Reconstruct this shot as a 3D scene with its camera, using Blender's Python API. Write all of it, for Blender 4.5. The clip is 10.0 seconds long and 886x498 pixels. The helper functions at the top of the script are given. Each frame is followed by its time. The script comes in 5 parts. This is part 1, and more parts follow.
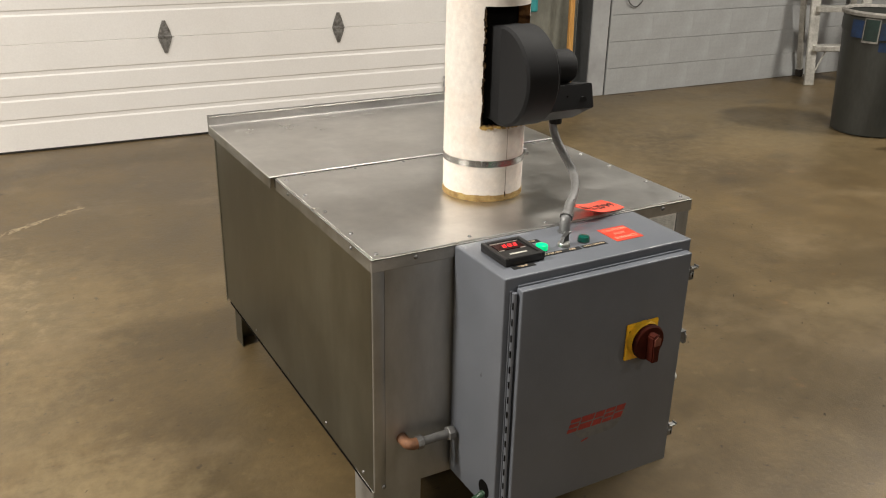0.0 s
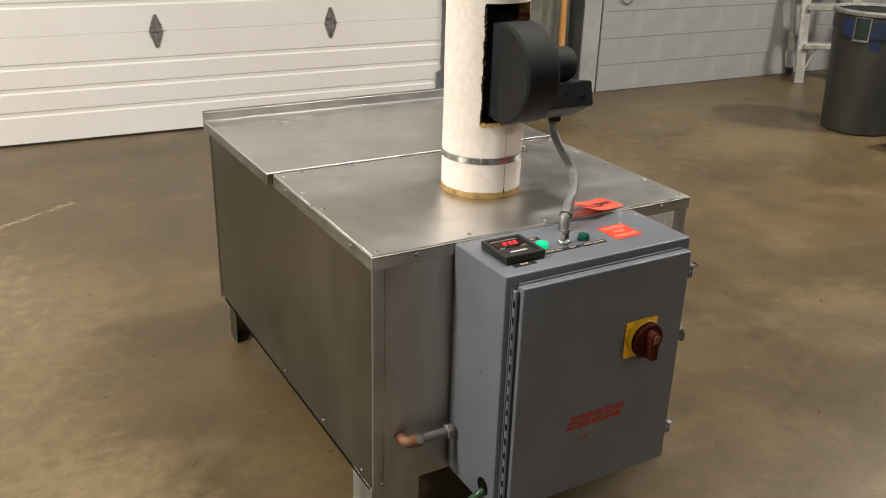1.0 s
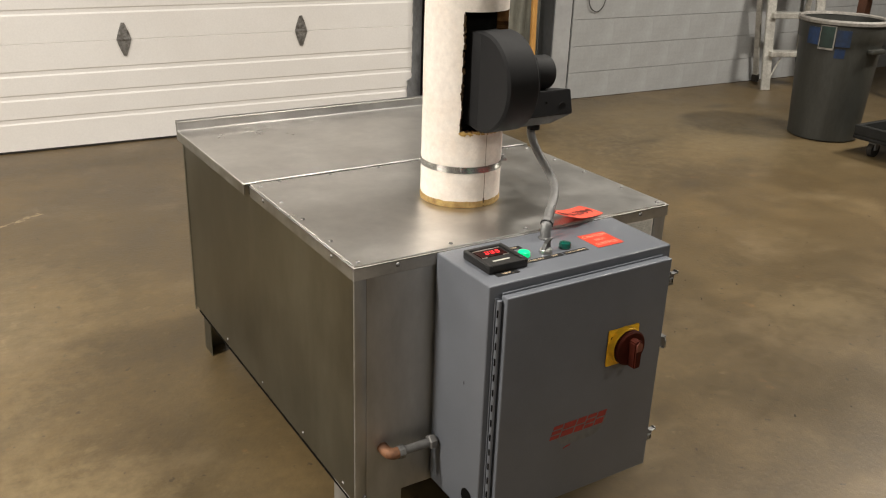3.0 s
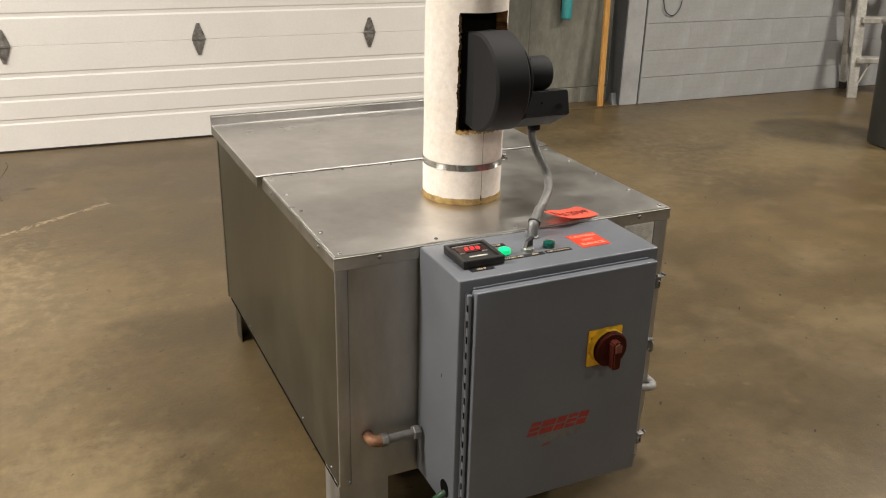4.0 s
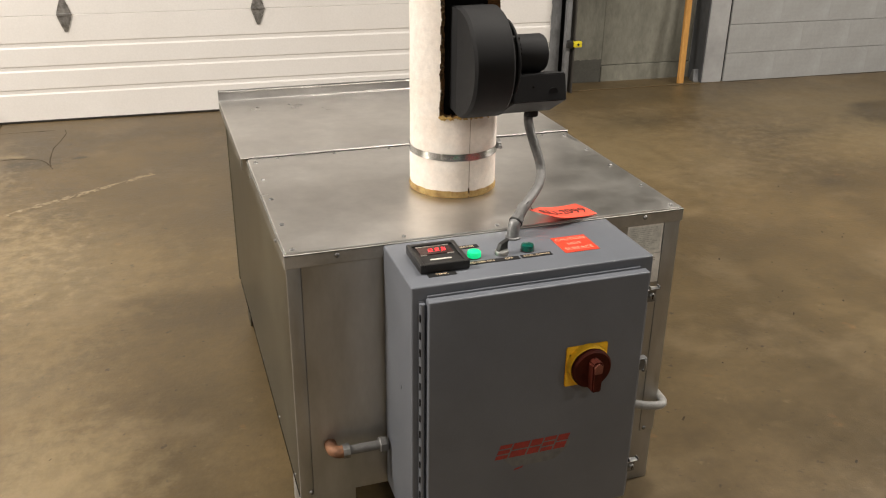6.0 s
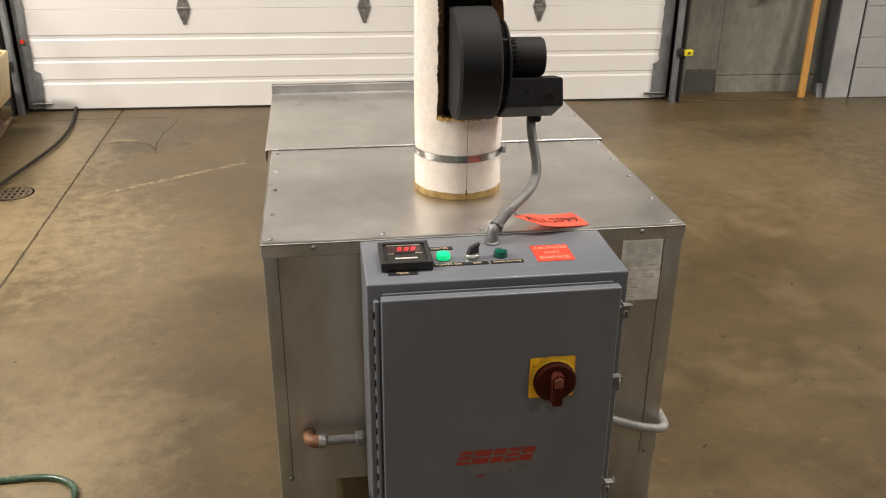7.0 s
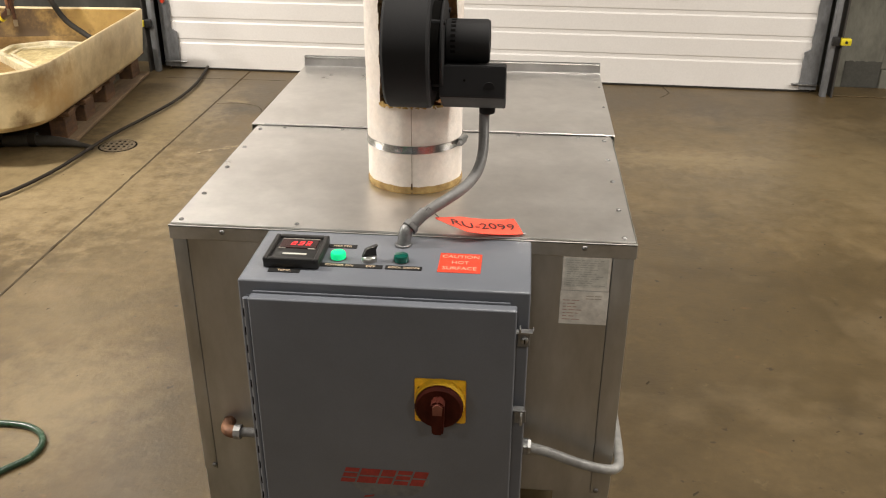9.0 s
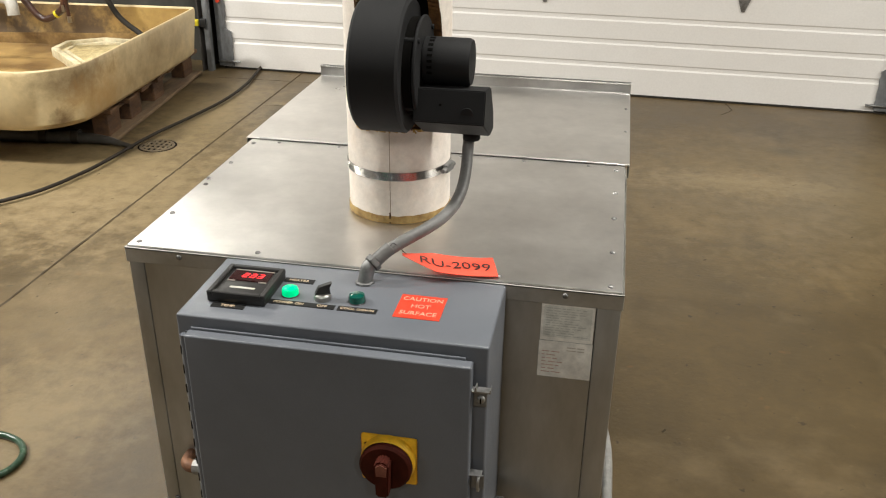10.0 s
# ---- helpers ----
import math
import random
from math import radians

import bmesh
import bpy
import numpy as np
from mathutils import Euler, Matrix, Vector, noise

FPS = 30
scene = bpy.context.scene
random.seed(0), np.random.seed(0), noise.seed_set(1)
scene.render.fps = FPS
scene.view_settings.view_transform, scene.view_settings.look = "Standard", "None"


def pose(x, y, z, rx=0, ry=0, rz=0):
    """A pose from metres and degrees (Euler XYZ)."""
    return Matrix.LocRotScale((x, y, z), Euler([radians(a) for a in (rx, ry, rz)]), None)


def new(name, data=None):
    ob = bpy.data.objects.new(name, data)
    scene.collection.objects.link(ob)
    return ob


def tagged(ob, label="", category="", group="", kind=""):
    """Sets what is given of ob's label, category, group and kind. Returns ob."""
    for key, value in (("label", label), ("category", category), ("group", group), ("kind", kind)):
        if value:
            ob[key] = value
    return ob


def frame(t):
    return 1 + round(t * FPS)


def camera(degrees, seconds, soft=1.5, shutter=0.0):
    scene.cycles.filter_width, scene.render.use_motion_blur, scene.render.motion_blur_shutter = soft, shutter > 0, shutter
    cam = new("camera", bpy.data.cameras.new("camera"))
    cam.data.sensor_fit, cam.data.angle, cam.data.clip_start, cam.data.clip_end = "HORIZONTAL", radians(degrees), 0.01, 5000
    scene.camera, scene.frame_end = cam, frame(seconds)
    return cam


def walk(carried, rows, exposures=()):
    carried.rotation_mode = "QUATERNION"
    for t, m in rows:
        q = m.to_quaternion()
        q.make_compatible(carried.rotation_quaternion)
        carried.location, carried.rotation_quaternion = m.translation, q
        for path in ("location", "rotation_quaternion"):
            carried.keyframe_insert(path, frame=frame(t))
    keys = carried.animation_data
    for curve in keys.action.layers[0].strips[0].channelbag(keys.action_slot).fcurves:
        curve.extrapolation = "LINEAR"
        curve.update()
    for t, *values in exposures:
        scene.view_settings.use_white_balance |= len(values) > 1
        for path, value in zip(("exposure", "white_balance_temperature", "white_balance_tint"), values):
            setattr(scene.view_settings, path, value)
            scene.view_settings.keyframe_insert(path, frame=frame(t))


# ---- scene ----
cam = camera(53.1, 10.0, 1.15)
ROWS = [
    (0.0, -0.0195, -0.0523, 1.5161, 67.481, -1.135, -28.973),
    (0.5, -0.0300, -0.0442, 1.5164, 67.270, -1.335, -29.409),
    (1.0, -0.0408, -0.0344, 1.5180, 67.217, -1.588, -29.637),
    (1.5, -0.0545, -0.0180, 1.5178, 67.268, -1.587, -30.228),
    (2.0, -0.0829, 0.0036, 1.5085, 67.479, -1.592, -31.331),
    (2.5, -0.0789, 0.0116, 1.5055, 67.477, -1.836, -32.003),
    (2.7, -0.0779, 0.0115, 1.5086, 67.556, -1.918, -32.093),
    (3.8, 0.0975, -0.1446, 1.5323, 68.060, -1.523, -26.973),
    (4.0, 0.1454, -0.1728, 1.5232, 67.788, -1.321, -25.100),
    (4.5, 0.2218, -0.1911, 1.5158, 67.044, -1.061, -22.218),
    (5.0, 0.3056, -0.1245, 1.5049, 66.299, -1.692, -20.643),
    (5.5, 0.3954, -0.0564, 1.5005, 65.795, -0.931, -20.047),
    (5.7, 0.4221, -0.0591, 1.5049, 65.776, -0.707, -19.810),
    (6.8, 0.7683, -0.1860, 1.5124, 65.786, -0.881, -9.814),
    (7.0, 0.8288, -0.1643, 1.5076, 65.828, -0.530, -8.166),
    (7.5, 0.9518, -0.0325, 1.4927, 64.825, -1.338, -5.227),
    (8.0, 1.0460, 0.0302, 1.4872, 63.955, -0.703, -2.734),
    (8.5, 1.2167, 0.0183, 1.4977, 64.247, -0.340, 1.350),
    (9.0, 1.3863, -0.0045, 1.4951, 63.938, -0.252, 5.331),
    (9.5, 1.4749, 0.0614, 1.4833, 63.927, -0.340, 8.541),
    (10.0, 1.5561, 0.1863, 1.4914, 63.985, -0.538, 10.878),
]
EXPOSURES = [(0.0, 0.19, 6400, 9), (4.5, 0.22, 6520, 10), (7.0, 0.28, 6520, 11), (8.5, 0.29, 6500, 11), (9.5, 0.24, 6420, 9), (10.0, 0.22, 6250, 7)]
walk(cam, [(t, pose(x, y, z, tip, roll, yaw)) for t, x, y, z, tip, roll, yaw in ROWS], EXPOSURES)

# ---- light: a closed shop lit by ceiling lights ----
world = bpy.data.worlds.new("world")
world.use_nodes = True
world.node_tree.nodes["Background"].inputs[0].default_value = (0.8, 0.85, 1.0, 1)
world.node_tree.nodes["Background"].inputs[1].default_value = 0.002
scene.world = world
CEILING = 4.4


def shop_light(x, y, watts, length=0.6, width=0.3, height=CEILING - 0.12):
    lamp = bpy.data.lights.new("shop_light", "AREA")
    lamp.shape, lamp.size, lamp.size_y, lamp.energy = "RECTANGLE", length, width, watts
    lamp.color = (1.0, 0.935, 0.84)
    ob = new("shop_light", lamp)
    ob.matrix_world = pose(x, y, height)
    return ob


# one evenly spaced row over the tank
for x, watts in ((-4.72, 195), (-2.47, 222), (-0.22, 22), (2.03, 63), (4.28, 76), (6.53, 160)):
    shop_light(x, 1.95, watts, height=3.6)
# weaker unseen row farther back, added to fill the cabinet and tank fronts
for x in (-2.0, 0.9, 3.8):
    shop_light(x, -3.0, 46)
# unseen work light over the tub, placed from the glare on the lid
shop_light(-1.6, 4.9, 50, 1.2, 0.25, 3.1)


# ---- materials ----
def node(nt, kind, **inputs):
    n = nt.nodes.new(kind)
    for key, value in inputs.items():
        n.inputs[key.replace("_", " ")].default_value = value
    return n


def noise_fac(nt, scale, detail=6.0, rough=0.55, stretch=(1, 1, 1), low=0.35, high=0.65, coords="Object"):
    tc = nt.nodes.new("ShaderNodeTexCoord")
    mp = nt.nodes.new("ShaderNodeMapping")
    mp.inputs["Scale"].default_value = stretch
    nt.links.new(tc.outputs[coords], mp.inputs["Vector"])
    n = node(nt, "ShaderNodeTexNoise", Scale=scale, Detail=detail, Roughness=rough)
    nt.links.new(mp.outputs["Vector"], n.inputs["Vector"])
    r = nt.nodes.new("ShaderNodeMapRange")
    r.inputs["From Min"].default_value, r.inputs["From Max"].default_value = low, high
    nt.links.new(n.outputs["Fac"], r.inputs["Value"])
    return r.outputs["Result"]


def mix_color(nt, fac, a, b, kind="MIX"):
    m = nt.nodes.new("ShaderNodeMix")
    m.data_type, m.blend_type = "RGBA", kind
    for sock, value in ((m.inputs[0], fac), (m.inputs[6], a), (m.inputs[7], b)):
        if isinstance(value, (tuple, list)):
            sock.default_value = (*value[:3], 1)
        elif isinstance(value, (int, float)):
            sock.default_value = value
        else:
            nt.links.new(value, sock)
    return m.outputs[2]


def mix_value(nt, fac, a, b):
    m = nt.nodes.new("ShaderNodeMapRange")
    nt.links.new(fac, m.inputs["Value"])
    m.inputs["To Min"].default_value, m.inputs["To Max"].default_value = a, b
    return m.outputs["Result"]


def surface(name, color, dark=None, rough=0.5, rough2=None, metal=0.0, big=3.0, fine=60.0, bump=0.1, bump_scale=120.0,
            stretch=(1, 1, 1), fine_amount=0.25, low=0.35, high=0.65, coat=0.0, specular=0.5, spread=0.01):
    """A surface with variation at two scales, uneven gloss and fine relief."""
    m = bpy.data.materials.new(name)
    m.use_nodes = True
    nt = m.node_tree
    b = nt.nodes["Principled BSDF"]
    dark = dark or tuple(c * 0.8 for c in color)
    large = noise_fac(nt, big, 5, 0.6, stretch, low, high)
    small = noise_fac(nt, fine, 8, 0.65, stretch, 0.3, 0.7)
    c = mix_color(nt, large, dark, color)
    shade = mix_value(nt, small, 1.0 - fine_amount, 1.0 + fine_amount * 0.4)
    comb = nt.nodes.new("ShaderNodeCombineColor")
    for i in range(3):
        nt.links.new(shade, comb.inputs[i])
    c = mix_color(nt, 1.0, c, comb.outputs[0], "MULTIPLY")
    nt.links.new(c, b.inputs["Base Color"])
    rough2 = rough if rough2 is None else rough2
    both = nt.nodes.new("ShaderNodeMath")
    both.operation = "MULTIPLY_ADD"
    both.inputs[1].default_value, both.inputs[2].default_value = 0.4, 0.0
    nt.links.new(small, both.inputs[0])
    add = nt.nodes.new("ShaderNodeMath")
    add.operation = "MULTIPLY_ADD"
    add.inputs[1].default_value = 0.6
    nt.links.new(large, add.inputs[0])
    nt.links.new(both.outputs[0], add.inputs[2])
    nt.links.new(mix_value(nt, add.outputs[0], rough, rough2), b.inputs["Roughness"])
    b.inputs["Metallic"].default_value = metal
    b.inputs["Coat Weight"].default_value = coat
    b.inputs["Specular IOR Level"].default_value = specular
    if bump:
        bn = nt.nodes.new("ShaderNodeBump")
        bn.inputs["Strength"].default_value, bn.inputs["Distance"].default_value = bump, spread
        nt.links.new(noise_fac(nt, bump_scale, 6, 0.6, stretch, 0.2, 0.8), bn.inputs["Height"])
        nt.links.new(bn.outputs["Normal"], b.inputs["Normal"])
    return m


def glowing(name, color, strength):
    m = bpy.data.materials.new(name)
    m.use_nodes = True
    b = m.node_tree.nodes["Principled BSDF"]
    b.inputs["Base Color"].default_value = (*color, 1)
    b.inputs["Emission Color"].default_value = (*color, 1)
    b.inputs["Emission Strength"].default_value = strength
    b.inputs["Roughness"].default_value = 0.25
    return m


def stain(nt, base, center, radii, tint, amount, grain=14.0):
    """One stain, worn place or painted tone with a ragged edge."""
    tc = nt.nodes.new("ShaderNodeTexCoord")
    mp = nt.nodes.new("ShaderNodeMapping")
    mp.inputs["Location"].default_value = tuple(-c / k for c, k in zip(center, radii))
    mp.inputs["Scale"].default_value = tuple(1 / k for k in radii)
    nt.links.new(tc.outputs["Object"], mp.inputs["Vector"])
    far = nt.nodes.new("ShaderNodeVectorMath")
    far.operation = "LENGTH"
    nt.links.new(mp.outputs["Vector"], far.inputs[0])
    rag = nt.nodes.new("ShaderNodeMath")
    rag.operation = "MULTIPLY_ADD"
    rag.inputs[1].default_value = 0.9
    nt.links.new(noise_fac(nt, grain, 6, 0.7, (1, 1, 1), 0.3, 0.7), rag.inputs[0])
    nt.links.new(far.outputs["Value"], rag.inputs[2])
    edge = nt.nodes.new("ShaderNodeMapRange")
    edge.inputs["From Min"].default_value, edge.inputs["From Max"].default_value = 0.55, 1.55
    edge.inputs["To Min"].default_value, edge.inputs["To Max"].default_value = amount, 0.0
    nt.links.new(rag.outputs[0], edge.inputs["Value"])
    return mix_color(nt, edge.outputs["Result"], base, tint)


def concrete_floor():
    m = surface("floor_concrete", (0.152, 0.1035, 0.0455), (0.084, 0.0570, 0.0255), 0.34, 0.52, big=1.7, fine=24.0, bump=0.2, bump_scale=60.0,
                fine_amount=0.24, low=0.32, high=0.68, spread=0.004, specular=0.5)
    nt = m.node_tree
    b = nt.nodes["Principled BSDF"]
    base = b.inputs["Base Color"].links[0].from_socket
    # broad worn and soiled areas, mottling, oily spots, pale scuffs, specks and pits
    broad = noise_fac(nt, 0.55, 4, 0.55, (1, 1, 1), 0.38, 0.62)
    base = mix_color(nt, mix_value(nt, broad, 0.32, 0.0), base, (0.062, 0.045, 0.021))
    mottle = noise_fac(nt, 4.4, 7, 0.66, (1, 1, 1), 0.44, 0.62)
    base = mix_color(nt, mix_value(nt, mottle, 0.0, 0.38), base, (0.062, 0.045, 0.021))
    spots = noise_fac(nt, 3.1, 5, 0.6, (1, 1, 1), 0.60, 0.74)
    base = mix_color(nt, mix_value(nt, spots, 0.0, 0.42), base, (0.042, 0.031, 0.018))
    pale = noise_fac(nt, 2.2, 7, 0.62, (1, 1.2, 1), 0.54, 0.74)
    base = mix_color(nt, mix_value(nt, pale, 0.0, 0.40), base, (0.25, 0.185, 0.105))
    flakes = noise_fac(nt, 17, 5, 0.7, (1, 1, 1), 0.62, 0.72)
    base = mix_color(nt, mix_value(nt, flakes, 0.0, 0.26), base, (0.26, 0.20, 0.11))
    rust = noise_fac(nt, 9.0, 3, 0.5, (1, 1, 1), 0.70, 0.76)
    base = mix_color(nt, mix_value(nt, rust, 0.0, 0.5), base, (0.20, 0.10, 0.035))
    specks = noise_fac(nt, 26, 3, 0.6, (1, 1, 1), 0.665, 0.72)
    base = mix_color(nt, mix_value(nt, specks, 0.0, 0.75), base, (0.026, 0.019, 0.012))
    # single stains and worn places, with light painted into some broad pale ones: x, y, half length, half width,
    # colour, strength
    dirt, worn = (0.020, 0.0145, 0.008), (0.27, 0.205, 0.11)
    for x, y, rx, ry, tint, amount in ((-0.20, 4.71, 0.24, 0.12, dirt, 0.75), (0.09, 4.76, 0.05, 0.025, dirt, 0.8), (2.46, 4.64, 0.13, 0.075, dirt, 0.75),
                                       (4.92, 4.51, 0.14, 0.08, dirt, 0.8), (5.40, 4.65, 0.17, 0.06, dirt, 0.7), (4.20, 4.12, 0.22, 0.09, dirt, 0.6),
                                       (4.36, 3.53, 0.14, 0.07, dirt, 0.7), (3.35, 4.55, 0.5, 0.16, dirt, 0.55), (0.10, 1.93, 0.32, 0.34, worn, 0.5),
                                       (2.2, 4.15, 0.5, 0.16, worn, 0.6), (-0.62, 4.75, 0.42, 0.62, worn, 0.35), (-0.05, 3.30, 0.55, 0.7, worn, 0.36), (-0.10, 2.45, 0.38, 0.5, worn, 0.25), (-1.10, 3.50, 1.1, 0.75, worn, 0.75), (-0.55, 3.70, 0.6, 0.9, worn, 0.4), (-0.56, 4.50, 0.35, 0.7, worn, 0.6), (-0.25, 4.86, 0.07, 0.03, worn, 0.8), (0.9, 5.1, 0.9, 0.2, dirt, 0.35), (3.0, 1.9, 0.35, 0.22, worn, 0.3), (2.7, 4.1, 1.3, 0.9, worn, 0.42), (4.6, 4.6, 1.2, 0.7, worn, 0.3), (4.6, 3.8, 0.9, 0.5, worn, 0.35)):
        base = stain(nt, base, (x, y, 0), (rx, ry, 1), tint, amount)
    nt.links.new(base, b.inputs["Base Color"])
    return m


FLOOR = concrete_floor()


def stained_tub(name, color, dark, amount, stains):
    m = surface(name, color, dark, 0.42, 0.6, big=4.0, fine=14, bump=0.06, bump_scale=20, fine_amount=0.16, low=0.28, high=0.6)
    nt = m.node_tree
    b = nt.nodes["Principled BSDF"]
    base = b.inputs["Base Color"].links[0].from_socket
    # soft brown splashes, drops and single larger stains
    splash = noise_fac(nt, 3.3, 5, 0.6, (1, 1, 1), 0.50, 0.72)
    base = mix_color(nt, mix_value(nt, splash, 0.0, amount), base, (0.24, 0.135, 0.05))
    drops = noise_fac(nt, 13, 3, 0.5, (1, 1, 0.6), 0.68, 0.75)
    base = mix_color(nt, mix_value(nt, drops, 0.0, 0.4), base, (0.10, 0.055, 0.024))
    for center, radii, tint, strength in stains:
        base = stain(nt, base, center, radii, tint, strength, 9.0)
    nt.links.new(base, b.inputs["Base Color"])
    return m


STEEL = surface("brushed_steel", (0.84, 0.82, 0.79), (0.64, 0.625, 0.60), 0.25, 0.44, 1.0, big=4.0, fine=15.0, bump=0.03, bump_scale=14.0, fine_amount=0.11, low=0.3, high=0.7)
# lid steel again, darkened: the shade on the tank's sides is in the colour
SHADED_STEEL = surface("shaded_side_steel", (0.250, 0.248, 0.207), (0.155, 0.153, 0.126), 0.33, 0.45, 1.0, big=3.4, fine=14.0, bump=0.02, bump_scale=2.0, stretch=(1, 1, 0.45), fine_amount=0.16, spread=0.012)
STEEL_FRONT = surface("worn_front_steel", (0.60, 0.595, 0.58), (0.40, 0.395, 0.38), 0.40, 0.62, 1.0, big=4.5, fine=16.0, bump=0.05, bump_scale=2.5, stretch=(1, 1, 0.35), fine_amount=0.18, spread=0.03)
RIM_STEEL = surface("dull_folded_steel", (0.64, 0.625, 0.60), (0.43, 0.42, 0.395), 0.5, 0.7, 1.0, big=9.0, fine=30, bump=0.03, fine_amount=0.14)
# rim steel darkened for the side folds, their shade put into the colour
FLANGE_STEEL = surface("shaded_flange_steel", (0.40, 0.395, 0.365), (0.26, 0.255, 0.23), 0.4, 0.6, 1.0, big=9.0, fine=30, bump=0.03, fine_amount=0.16)
MATT_STEEL = surface("matt_steel_fold", (0.50, 0.49, 0.48), (0.38, 0.37, 0.36), 0.36, 0.5, 1.0, big=6.0, fine=30, bump=0.03, fine_amount=0.12)
BRIGHT = surface("polished_steel", (0.55, 0.545, 0.53), None, 0.28, 0.4, 1.0, fine=200, bump=0.0, fine_amount=0.1)
SCREW = surface("dull_screw_steel", (0.36, 0.355, 0.345), (0.25, 0.245, 0.24), 0.42, 0.55, 1.0, big=60, bump=0.05)
ZINC = surface("zinc_fitting", (0.44, 0.44, 0.43), (0.30, 0.30, 0.30), 0.40, 0.55, 1.0, big=30, bump=0.1, bump_scale=200)
GREY_PAINT = surface("grey_enamel", (0.140, 0.150, 0.172), (0.120, 0.129, 0.148), 0.28, 0.40, 0.0, big=6.0, fine=300.0, bump=0.12, bump_scale=420.0, fine_amount=0.06, spread=0.002)
DULL_ZINC = surface("dull_zinc_fitting", (0.27, 0.27, 0.268), (0.19, 0.19, 0.19), 0.42, 0.55, 0.7, big=40, bump=0.1, bump_scale=200)
PALE_CONDUIT = surface("pale_grey_conduit", (0.33, 0.325, 0.31), (0.25, 0.245, 0.235), 0.32, 0.45, big=14, bump=0.08, bump_scale=300)
CONDUIT = surface("grey_conduit", (0.165, 0.161, 0.156), (0.12, 0.117, 0.113), 0.35, 0.5, big=14, bump=0.08, bump_scale=300)
BLACK_METAL = surface("matt_black_metal", (0.0105, 0.0105, 0.0116), (0.008, 0.008, 0.0088), 0.66, 0.82, big=9, fine=250, bump=0.06, bump_scale=500, fine_amount=0.1, specular=0.3)
BLACK_PLASTIC = surface("black_plastic", (0.018, 0.017, 0.016), None, 0.38, 0.5, bump=0.03, bump_scale=600)
LABEL_BLACK = surface("black_label_tape", (0.010, 0.010, 0.010), None, 0.6, bump=0.0, specular=0.25)
DARK = surface("dark_void", (0.006, 0.0055, 0.005), None, 0.9, specular=0.05)
RUBBER = surface("black_rubber", (0.020, 0.018, 0.016), (0.034, 0.029, 0.023), 0.6, 0.75, big=12, bump=0.1, specular=0.3)
DUSTY_RUBBER = surface("dusty_black_rubber", (0.034, 0.027, 0.020), (0.022, 0.018, 0.014), 0.6, 0.75, big=12, bump=0.1, specular=0.3)
JACKET = surface("white_insulation", (0.84, 0.77, 0.70), (0.78, 0.67, 0.57), 0.75, 0.85, big=9.0, fine=70.0, bump=0.42, bump_scale=38.0, fine_amount=0.12, low=0.25, high=0.55, spread=0.004)
SEAM = surface("shaded_seam", (0.36, 0.27, 0.19), None, 0.9)
BROWN_CHAR = surface("charred_felt", (0.09, 0.05, 0.02), None, 0.9)
FELT = surface("scorched_felt", (0.58, 0.40, 0.15), (0.34, 0.20, 0.07), 0.85, 0.95, big=40, bump=0.5, bump_scale=300)
DOOR_WHITE = surface("white_door_paint", (0.80, 0.775, 0.75), (0.76, 0.73, 0.70), 0.38, 0.5, big=1.6, fine=90, bump=0.10, bump_scale=160, fine_amount=0.05, spread=0.002)
HINGE_METAL = surface("galvanised_hinge", (0.46, 0.45, 0.44), (0.22, 0.21, 0.20), 0.4, 0.55, 0.9, big=40, bump=0.1)
BLOCK_PAINT = surface("grey_block_paint", (0.375, 0.380, 0.382), (0.300, 0.300, 0.292), 0.5, 0.65, big=2.2, fine=45, bump=0.35, bump_scale=90, fine_amount=0.10, spread=0.004)
COLUMN_PAINT = surface("grey_column_paint", (0.38, 0.38, 0.38), (0.30, 0.30, 0.30), 0.4, 0.55, big=3, fine=20, bump=0.02, fine_amount=0.1)
CONCRETE = surface("raw_concrete_wall", (0.225, 0.220, 0.182), (0.105, 0.101, 0.080), 0.7, 0.85, big=2.4, fine=30, bump=0.3, bump_scale=60, fine_amount=0.25, stretch=(1, 1, 0.45), spread=0.004)
DARK_CONCRETE = surface("dark_concrete", (0.085, 0.081, 0.068), (0.04, 0.038, 0.031), 0.7, 0.85, big=2.4, fine=30, bump=0.3, bump_scale=60, fine_amount=0.25, stretch=(1, 1, 0.45), spread=0.004)
STEEL_DIRTY = surface("weathered_steel_track", (0.33, 0.34, 0.355), (0.16, 0.162, 0.165), 0.4, 0.6, 0.6, big=7, bump=0.15, stretch=(1, 1, 0.4))
DARK_STEEL = surface("dark_angle_steel", (0.07, 0.062, 0.054), (0.035, 0.031, 0.027), 0.6, 0.8, big=7, bump=0.15, stretch=(1, 1, 0.4))
PLASTER = surface("shop_wall_paint", (0.10, 0.097, 0.093), (0.07, 0.068, 0.065), 0.7, big=1.5, bump=0.1)
RED_LABEL = surface("red_label", (0.75, 0.062, 0.028), None, 0.35, bump=0.02, fine_amount=0.08)
TAG_RED = surface("coral_red_card", (0.86, 0.10, 0.055), (0.80, 0.085, 0.045), 0.55, bump=0.03, fine_amount=0.05)
INK = surface("black_ink", (0.02, 0.015, 0.015), None, 0.6, bump=0)
CAUTION_TEXT = surface("faded_pink_lettering", (0.86, 0.46, 0.32), None, 0.5, bump=0)
LABEL_TEXT = surface("cream_lettering", (0.80, 0.62, 0.42), None, 0.5, bump=0)
WHITE_TEXT = surface("white_lettering", (0.72, 0.70, 0.62), None, 0.5, bump=0)
LOGO_RED = surface("faded_red_paint", (0.36, 0.035, 0.028), (0.27, 0.03, 0.025), 0.5, big=60, fine=150, bump=0.02)
